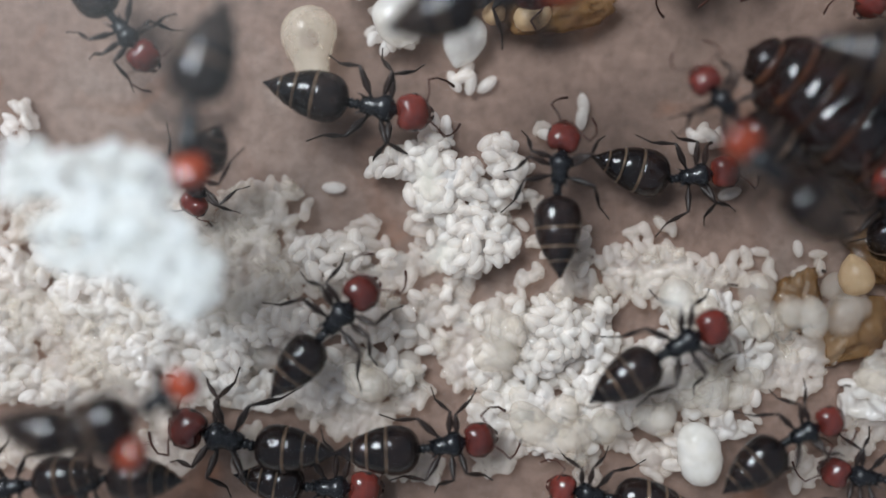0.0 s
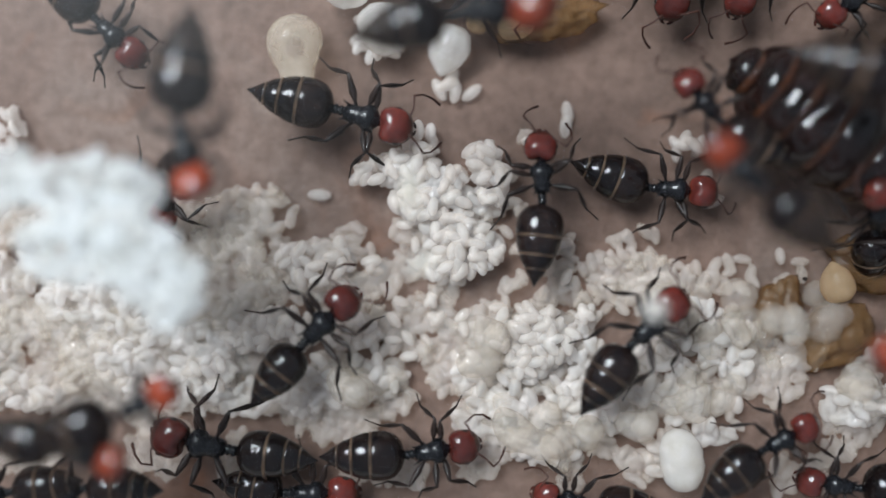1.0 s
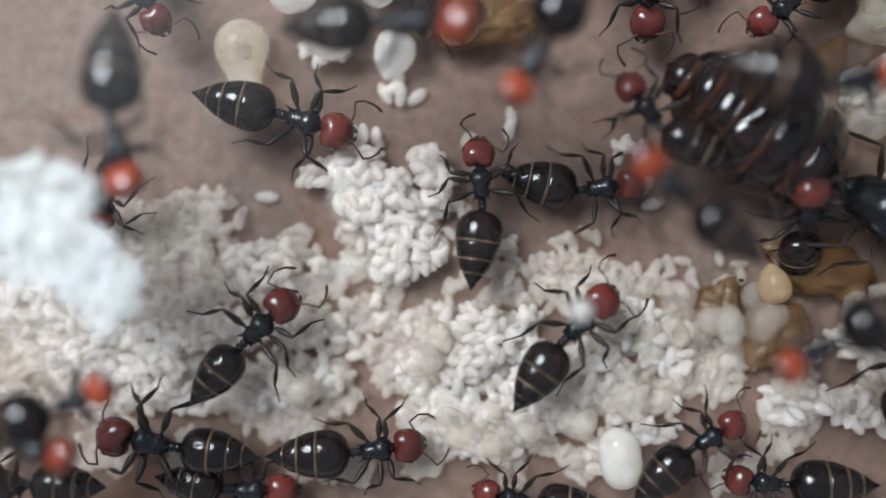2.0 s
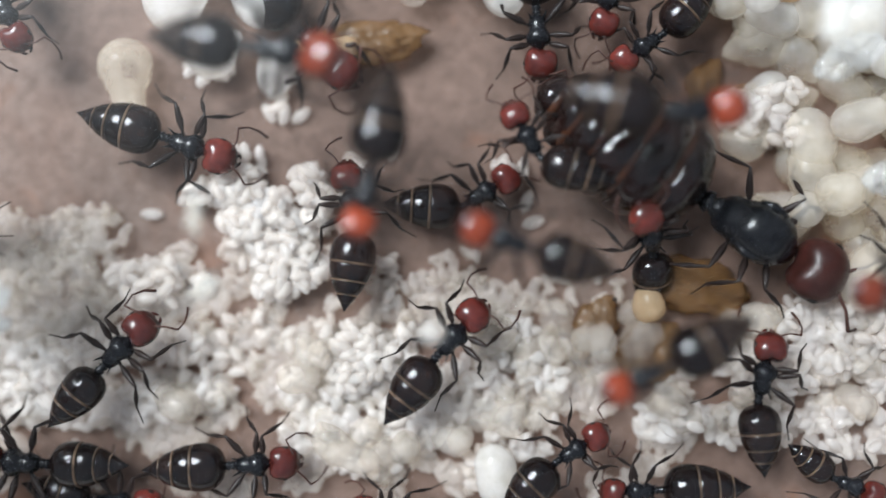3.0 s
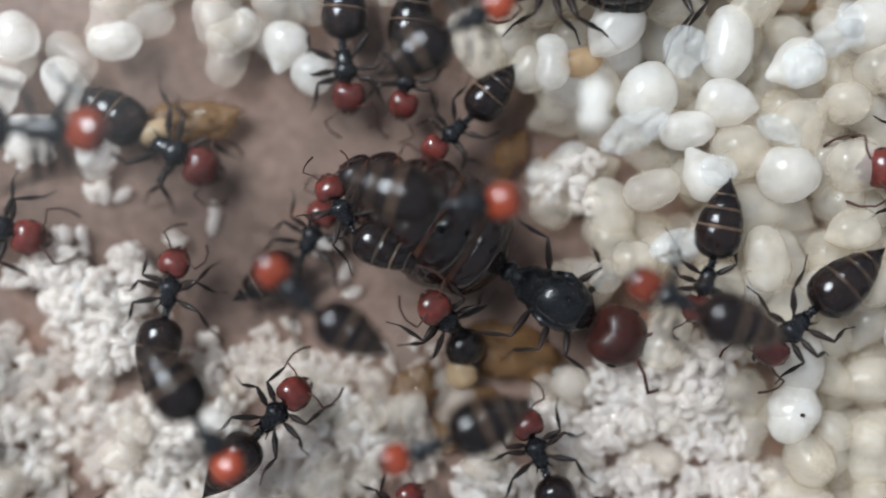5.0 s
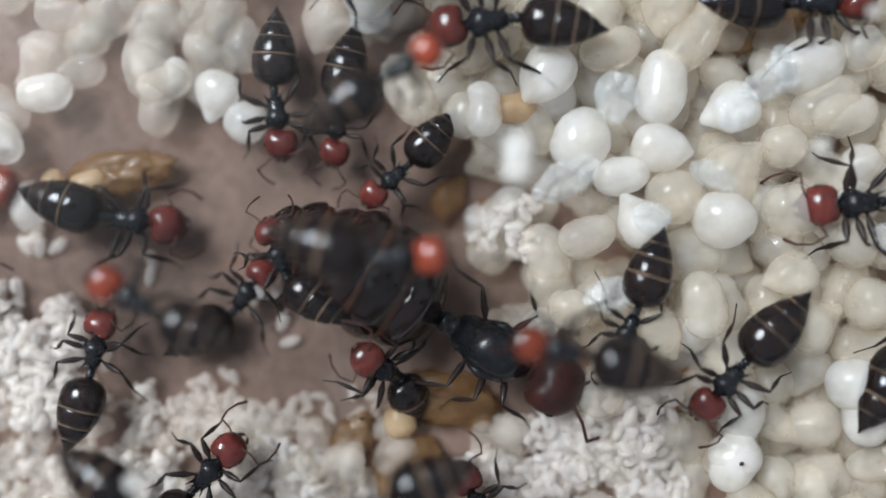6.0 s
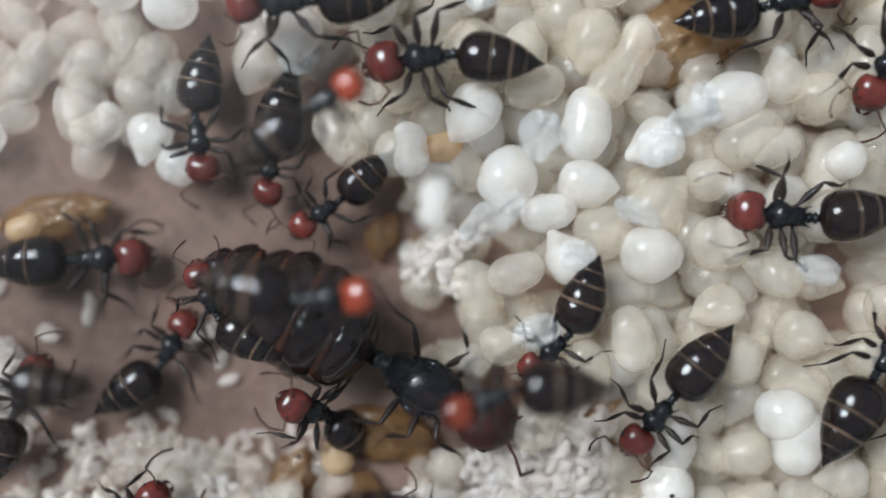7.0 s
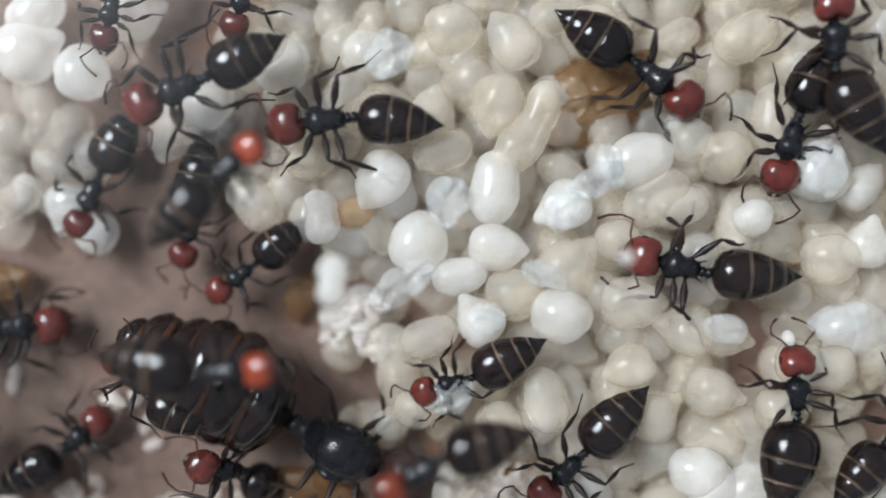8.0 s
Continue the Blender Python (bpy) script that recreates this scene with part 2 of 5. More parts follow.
def gaster_radius(x, queen=False):
    """Half width of the gaster at x behind the waist: heart-shaped in a worker, swollen in the queen."""
    prof = QUEEN_PROFILE if queen else ((0.0, 0.10), (0.05, 0.30), (0.14, 0.50), (0.32, 0.675), (0.60, 0.765), (0.90, 0.785), (1.20, 0.745), (1.55, 0.635), (1.88, 0.475), (2.16, 0.30), (2.40, 0.13), (2.53, 0.045), (2.60, 0.01))
    for (a, ra), (b, rb) in zip(prof, prof[1:]):
        if x <= b:
            f = (x - a) / (b - a)
            return ra + (rb - ra) * f
    return 0.012


def tergite_mesh(name, a, b, fat, steps, material, queen=False, flare=0.012, tall=0.82):
    bm = bmesh.new()
    rings = []
    for i in range(steps + 1):
        x = a + (b - a) * i / steps
        r = gaster_radius(x, queen) * fat + flare * (i / steps) ** 3
        if queen:
            r += 0.15 * max(0.0, math.sin(math.pi * i / steps)) ** 0.6 - 0.11
            r = max(r, 0.01)
        else:
            r += (0.035 * math.sin(math.pi * i / steps) - 0.012) * min(1.0, r / 0.4)
        rings.append((-x, 0, 0.02, r, r * tall))
    loft(bm, rings, 28 if queen else 22)
    if queen:
        # plates of a full belly are dented and uneven
        for v in bm.verts:
            v.co += v.co.normalized() * 0.10 * noise.noise(v.co * 1.9 + Vector((4.0, a * 3, 1.0)))
    return finish(bm, name, material)


def band_mesh(name, x, fat, queen=False):
    bm = bmesh.new()
    r = gaster_radius(x, queen) * fat + (-0.035 if queen else 0.016)
    w = 0.06 if queen else (0.036 if x < 1.1 else 0.026)
    loft(bm, [(-x + w, 0, 0.02, r - 0.008, r * 0.82 - 0.008), (-x + w * 0.4, 0, 0.02, r, r * 0.82),
              (-x - w * 0.4, 0, 0.02, r, r * 0.82), (-x - w, 0, 0.02, r - 0.02, r * 0.82 - 0.02)], 22)
    return finish(bm, name, M_MEMBRANE if queen else M_BAND)


def head_mesh(material):
    bm = bmesh.new()
    loft(bm, [(-0.50, 0, 0, 0.20, 0.16), (-0.47, 0, 0, 0.36, 0.26), (-0.38, 0, 0.01, 0.47, 0.34), (-0.20, 0, 0.02, 0.54, 0.40), (0.0, 0, 0.02, 0.55, 0.41),
              (0.18, 0, 0, 0.52, 0.38), (0.34, 0, -0.03, 0.44, 0.31), (0.46, 0, -0.06, 0.33, 0.22), (0.53, 0, -0.08, 0.18, 0.12)], 20, 2.3)
    # the back of the head is slightly notched, and two furrows run beside the face
    for v in bm.verts:
        if v.co.x < -0.3:
            v.co.x += 0.10 * math.exp(-(v.co.y / 0.16) ** 2)
    return finish(bm, "head", material)


def mandible_mesh(side):
    bm = bmesh.new()
    tube(bm, [(0.40, 0.20 * side, -0.12, 0.06), (0.51, 0.19 * side, -0.14, 0.065), (0.60, 0.12 * side, -0.15, 0.05), (0.64, 0.03 * side, -0.15, 0.02)], 8)
    return finish(bm, "mandible", M_RED)


def antenna_mesh(side, kind):
    """Elbowed feeler: a long shaft, then a string of short joints with a thicker club."""
    bm = bmesh.new()
    if kind == 0:
        path = [(0.30, 0.16, 0.20), (0.42, 0.55, 0.30), (0.40, 0.92, 0.28), (0.70, 1.02, 0.10), (1.05, 0.98, -0.15), (1.30, 0.86, -0.30)]
    elif kind == 1:
        path = [(0.30, 0.16, 0.20), (0.16, 0.50, 0.34), (0.00, 0.80, 0.30), (0.36, 0.98, 0.12), (0.72, 0.92, -0.08), (0.98, 0.74, -0.22)]
    else:
        path = [(0.30, 0.16, 0.20), (0.62, 0.42, 0.26), (0.86, 0.70, 0.22), (1.12, 0.62, 0.02), (1.34, 0.44, -0.20), (1.48, 0.26, -0.34)]
    rad = (0.034, 0.028, 0.036, 0.028, 0.038, 0.046)
    pts = []
    for i in range(len(path) - 1):
        for f in (0.0, 0.5):
            p = [path[i][k] + (path[i + 1][k] - path[i][k]) * f for k in range(3)]
            r = rad[i] + (rad[i + 1] - rad[i]) * f
            pts.append((p[0], p[1] * side, p[2], r))
    pts += [(path[-1][0], path[-1][1] * side, path[-1][2], 0.05), (path[-1][0] + 0.04, (path[-1][1] - 0.03) * side, path[-1][2] - 0.03, 0.012)]
    tube(bm, pts, 7)
    return finish(bm, "antenna", M_ANTENNA)


LEG_SHAPES = {
    # hip, knee, ankle, toe, in the ant's own plan for its left side
    "fore": ((0, 0, 0), (0.16, 0.74, 0.30), (0.74, 0.90, -0.32), (1.00, 1.12, -0.62)),
    "mid": ((0, 0, 0), (0.16, 0.80, 0.36), (-0.26, 1.14, -0.30), (-0.34, 1.48, -0.62)),
    "hind": ((0, 0, 0), (-0.40, 0.84, 0.36), (-1.10, 1.00, -0.26), (-1.56, 1.32, -0.62)),
}


def leg_mesh(which, side, thick=1.0):
    hip, knee, ankle, toe = [Vector((p[0], p[1] * side, p[2])) for p in LEG_SHAPES[which]]
    bm = bmesh.new()
    pts = [(hip, 0.075), (hip.lerp(knee, 0.14), 0.045), (hip.lerp(knee, 0.45), 0.118), (hip.lerp(knee, 0.8), 0.082), (knee, 0.046),
           (knee.lerp(ankle, 0.12), 0.042), (knee.lerp(ankle, 0.55), 0.080), (ankle, 0.036), (ankle.lerp(toe, 0.4), 0.024),
           (ankle.lerp(toe, 0.75), 0.022), (toe, 0.026), (toe + (toe - ankle) * 0.08, 0.008)]
    tube(bm, [(*p, r * thick) for p, r in pts], 8)
    return finish(bm, "leg", M_LEG)


def mesosoma_mesh(wide, material):
    bm = bmesh.new()
    loft(bm, [(0.25, 0, -0.02, 0.09, 0.09), (0.31, 0, 0.0, 0.16 * wide, 0.17), (0.42, 0, 0.03, 0.215 * wide, 0.24), (0.56, 0, 0.05, 0.235 * wide, 0.26),
              (0.68, 0, 0.05, 0.225 * wide, 0.25), (0.77, 0, 0.07, 0.25 * wide, 0.27), (0.92, 0, 0.09, 0.325 * wide, 0.31), (1.05, 0, 0.08, 0.335 * wide, 0.30),
              (1.17, 0, 0.03, 0.255 * wide, 0.22), (1.25, 0, 0.0, 0.15, 0.14), (1.33, 0, 0.0, 0.11, 0.11)], 18)
    for side in (1, -1):
        tube(bm, [(0.44, 0.15 * side * wide, 0.18, 0.045), (0.33, 0.20 * side * wide, 0.26, 0.025), (0.22, 0.25 * side * wide, 0.31, 0.006)], 6)
    return finish(bm, "mesosoma", material)


def queen_mesosoma_mesh():
    """The queen's bulky flight-muscle box: long, flat-topped, with a shield-like plate behind."""
    bm = bmesh.new()
    loft(bm, [(0.20, 0, -0.02, 0.10, 0.09), (0.26, 0, 0.0, 0.21, 0.18), (0.36, 0, 0.03, 0.27, 0.25), (0.46, 0, 0.05, 0.275, 0.28), (0.52, 0, 0.09, 0.30, 0.32),
              (0.64, 0, 0.11, 0.345, 0.36), (0.82, 0, 0.11, 0.365, 0.37), (1.00, 0, 0.10, 0.355, 0.35), (1.14, 0, 0.06, 0.31, 0.30), (1.24, 0, 0.02, 0.22, 0.22), (1.33, 0, 0.0, 0.12, 0.12)], 20, 2.4)
    for side in (1, -1):
        tube(bm, [(0.95, 0.30 * side, 0.30, 0.05), (0.75, 0.34 * side, 0.30, 0.06), (0.58, 0.30 * side, 0.28, 0.03)], 6)
    return finish(bm, "mesosoma", M_BLACK)


def petiole_mesh():
    bm = bmesh.new()
    loft(bm, [(-0.03, 0, 0.02, 0.09, 0.08), (0.03, 0, 0.03, 0.14, 0.12), (0.09, 0, 0.04, 0.15, 0.13), (0.13, 0, 0.0, 0.10, 0.09), (0.17, 0, 0.0, 0.13, 0.11),
              (0.22, 0, 0.02, 0.15, 0.14), (0.27, 0, 0.0, 0.10, 0.09), (0.32, 0, 0.0, 0.08, 0.08)], 14)
    return finish(bm, "petiole", M_BLACK)


def eye_mesh(side):
    bm = bmesh.new()
    ball(bm, 0.02, 0.50 * side, 0.12, 0.11, 0.06, 0.10, 10, 6)
    return finish(bm, "eye", M_EYE)


CUTS = (1.04, 1.62, 2.06, 2.34)
QUEEN_CUTS = (0.62, 1.14, 1.60, 1.98, 2.30)


def ant_kit(head_material=None, fat=1.0, wide=1.0, leg_thick=1.0, queen=False):
    skin = M_QUEENGASTER if queen else M_GASTER
    cuts = QUEEN_CUTS if queen else CUTS
    kit = {"head": head_mesh(head_material or M_RED), "mesosoma": queen_mesosoma_mesh() if queen else mesosoma_mesh(wide, M_BLACK), "petiole": petiole_mesh(),
           "gaster": tergite_mesh("gaster", 0.0, cuts[0], fat, 9, skin, queen)}
    ends = cuts + (2.60,)
    kit["tergites"] = [tergite_mesh("tergite", a - 0.02, b, fat * 0.985, 9 if queen else 5, skin, queen) for a, b in zip(cuts, ends[1:])]
    kit["bands"] = [band_mesh("band", c, fat, queen) for c in cuts[:5 if queen else 3]]
    for side in (1, -1):
        kit["eye", side], kit["mandible", side] = eye_mesh(side), mandible_mesh(side)
        for k in range(3):
            kit["antenna", side, k] = antenna_mesh(side, k)
        for which in LEG_SHAPES:
            kit["leg", which, side] = leg_mesh(which, side, leg_thick)
    return kit


HIPS = {"fore": (1.10, 0.16), "mid": (0.86, 0.20), "hind": (0.58, 0.17)}


def build_ant(name, kit, size, tail, label, category, group, rng, hips_wide=1.0, head_size=1.0, leg_size=1.0):
    """An ant on an Empty at its waist, facing x; size scales the whole, tail the gaster alone."""
    root = tagged(new(name), label, category, group)
    root.empty_display_size = MM
    root.scale = (size,) * 3
    part("mesosoma", kit["mesosoma"], root)
    part("petiole", kit["petiole"], root)
    head = part("head", kit["head"], root, "glossy red head" if kit["head"].materials[0] == M_RED else "dark red head",
                at(1.74, 0, 0.02, 0, 14 + rng.uniform(-8, 8), rng.uniform(-14, 14)))
    head.scale = (head_size,) * 3
    for side in (1, -1):
        part("eye", kit["eye", side], head, "black eye")
        part("mandible", kit["mandible", side], head)
        part("antenna", kit["antenna", side, rng.randrange(3)], head, "thin jointed brown feeler")
    gaster = part("gaster", kit["gaster"], root, "glossy black banded abdomen")
    gaster.scale = (tail,) * 3
    for me in kit["tergites"]:
        part("tergite", me, gaster)
    for me in kit["bands"]:
        part("band", me, gaster, "thin pale tan band")
    legs = []
    for which, (hx, hy) in HIPS.items():
        for side in (1, -1):
            turn = rng.uniform(-21, 21)
            leg = part("leg", kit["leg", which, side], root, "", at(hx, hy * side * hips_wide, -0.06, rng.uniform(-6, 6), rng.uniform(-6, 6), turn))
            leg.scale = (leg_size,) * 3
            legs.append((leg, which, side, turn))
    return root, gaster, legs

# ---- the brood ----
def egg_shape(u=11, v=8):
    """Unit egg as vertex and face arrays, long axis x."""
    bm = bmesh.new()
    bmesh.ops.create_uvsphere(bm, u_segments=u, v_segments=v, radius=1)
    bm.verts.ensure_lookup_table()
    co = np.array([v.co[:] for v in bm.verts])
    faces = [[v.index for v in f.verts] for f in bm.faces]
    bm.free()
    co = co[:, [2, 0, 1]]
    return co, faces


EGG_CO, EGG_FACES = egg_shape()


def heap_mesh(name, items, material, form=None):
    """Many small bodies joined; items are (x, y, z, length, width, yaw, pitch)."""
    verts, faces = [], []
    co = EGG_CO if form is None else form[0]
    fc = EGG_FACES if form is None else form[1]
    for x, y, z, a, b, yaw, pitch in items:
        r = np.array(Euler((0, pitch, yaw)).to_matrix())
        n = len(verts) * len(co)
        verts.append((co * (a, b, b)) @ r.T + (x, y, z))
        faces += [[i + n for i in f] for f in fc]
    me = bpy.data.meshes.new(name)
    me.from_pydata((np.concatenate(verts) * MM).tolist(), [], faces)
    me.polygons.foreach_set("use_smooth", [True] * len(me.polygons))
    me.materials.append(material)
    me.update()
    return me


FUSED = []


def fused_heap(items, material):
    """Moist eggs that stick together: the bodies in millimetres, to be melted into one skin."""
    verts, faces = [], []
    for x, y, z, a, b, yaw, pitch in items:
        r = np.array(Euler((0, pitch, yaw)).to_matrix())
        n = len(verts) * len(EGG_CO)
        verts.append((EGG_CO * (a, b, b)) @ r.T + (x, y, z))
        faces += [[i + n for i in f] for f in EGG_FACES]
    me = bpy.data.meshes.new("egg_cluster")
    me.from_pydata(np.concatenate(verts).tolist(), [], faces)
    me.materials.append(material)
    ob = new("egg_cluster", me)
    melt = ob.modifiers.new("melt", "REMESH")
    melt.mode = "VOXEL"
    melt.voxel_size = 0.042
    FUSED.append(ob)
    return ob


def melt_heaps():
    deps = bpy.context.evaluated_depsgraph_get()
    for ob in FUSED:
        me = bpy.data.meshes.new_from_object(ob.evaluated_get(deps))
        me.transform(Matrix.Scale(MM, 4))
        me.polygons.foreach_set("use_smooth", [True] * len(me.polygons))
        old = ob.data
        ob.modifiers.clear()
        ob.data = me
        me.name = "egg_cluster"
        if not me.materials:
            me.materials.append(old.materials[0])
        bpy.data.meshes.remove(old)


def larva_mesh(kind):
    """A plump legless grub: pear-shaped, faintly ringed, bent a little, with a narrow head end."""
    bm = bmesh.new()
    forms = {
        "pear": ((-0.62, 0.16), (-0.58, 0.30), (-0.46, 0.45), (-0.26, 0.55), (-0.04, 0.57), (0.16, 0.53), (0.34, 0.46), (0.48, 0.36), (0.58, 0.26), (0.67, 0.17), (0.74, 0.10), (0.78, 0.03)),
        "oval": ((-0.70, 0.12), (-0.64, 0.27), (-0.50, 0.40), (-0.28, 0.48), (0.0, 0.50), (0.26, 0.47), (0.46, 0.39), (0.60, 0.28), (0.68, 0.15), (0.71, 0.05)),
        "long": ((-0.95, 0.10), (-0.88, 0.25), (-0.70, 0.37), (-0.42, 0.43), (-0.10, 0.40), (0.16, 0.35), (0.42, 0.37), (0.64, 0.33), (0.80, 0.22), (0.90, 0.10), (0.94, 0.03)),
        "waisted": ((-1.0, 0.10), (-0.93, 0.30), (-0.75, 0.46), (-0.50, 0.52), (-0.25, 0.45), (0.0, 0.33), (0.20, 0.30), (0.40, 0.36), (0.60, 0.41), (0.80, 0.35), (0.93, 0.20), (1.0, 0.04)),
        "plump": ((-0.60, 0.18), (-0.55, 0.34), (-0.42, 0.50), (-0.20, 0.59), (0.04, 0.58), (0.24, 0.50), (0.40, 0.37), (0.52, 0.26), (0.62, 0.18), (0.70, 0.13), (0.76, 0.05)),
        "bean": ((-0.72, 0.14), (-0.66, 0.30), (-0.52, 0.43), (-0.30, 0.49), (-0.06, 0.46), (0.16, 0.44), (0.38, 0.46), (0.56, 0.38), (0.68, 0.24), (0.74, 0.07)),
        "round": ((-0.52, 0.14), (-0.48, 0.28), (-0.36, 0.42), (-0.16, 0.51), (0.06, 0.52), (0.26, 0.45), (0.42, 0.33), (0.52, 0.20), (0.57, 0.06)),
    }[kind]
    bend = {"pear": 0.10, "oval": 0.05, "long": 0.20, "waisted": 0.06, "plump": 0.08, "bean": 0.24, "round": 0.03}[kind]
    rings = []
    for i, ((a, ra), (b, rb)) in enumerate(zip(forms, forms[1:])):
        rings.append((a, bend * a * a, 0, ra, ra * 0.9))
        rings.append(((a + b) / 2, bend * ((a + b) / 2) ** 2, 0, (ra + rb) / 2 * 1.035, (ra + rb) / 2 * 0.93))
    a, ra = forms[-1]
    rings.append((a, bend * a * a, 0, ra, ra))
    loft(bm, rings, 16)
    seed = Vector((len(kind) * 2.3, forms[3][1] * 9, forms[-2][0] * 5))
    for v in bm.verts:
        v.co += Vector((v.co.x * 0.3, v.co.y, v.co.z)) * (0.09 * noise.noise(v.co * 2.2 + seed) + 0.05 * noise.noise(v.co * 6.0 + seed))
    return bm


LARVA = {}
for k in ("pear", "oval", "long", "waisted", "plump", "bean", "round"):
    for tone, mat in (("cream", M_LARVA), ("white", M_PUPA), ("dim", M_DIM_LARVA)):
        LARVA[k, tone] = finish(larva_mesh(k), "larva", mat)

LARVA_LABEL = {"cream": "plump cream-coloured ant larva lying in the brood heap", "white": "plump shiny white ant larva on top of the brood heap",
               "dim": "small off-white ant larva in the brood heap"}


HEAP = {"cream": [], "white": [], "dim": []}


def buried(x, y, z, size, kind, tone, yaw, pitch=0.0, roll=0.0):
    """A larva of the crowd, joined with the others at the end."""
    HEAP[tone].append((kind, at(x, y, z, roll, pitch, yaw) @ Matrix.Scale(size, 4)))


def join_heap():
    for tone, crowd in HEAP.items():
        if not crowd:
            continue
        verts, faces, n = [], [], 0
        for kind, m in crowd:
            me = LARVA[kind, tone]
            verts += [m @ v.co for v in me.vertices]
            faces += [[i + n for i in p.vertices] for p in me.polygons]
            n = len(verts)
        me = bpy.data.meshes.new("larva_heap")
        me.from_pydata(verts, [], faces)
        me.polygons.foreach_set("use_smooth", [True] * len(me.polygons))
        me.materials.append(LARVA["oval", tone].materials[0])
        me.update()
        tagged(new("larva_heap", me), "dense heap of " + {"cream": "plump cream", "white": "shiny white", "dim": "small off-white"}[tone] + " ant larvae", "ant larvae", "", "stuff")


def larva(x, y, z, size, kind, tone, yaw, pitch=0.0, roll=0.0, name="larva", label=""):
    ob = tagged(new(name, LARVA[kind, tone]), label or LARVA_LABEL[tone], "ant larva", "brood heap")
    ob.matrix_basis = at(x, y, z, roll, pitch, yaw) @ Matrix.Scale(size, 4)
    return ob


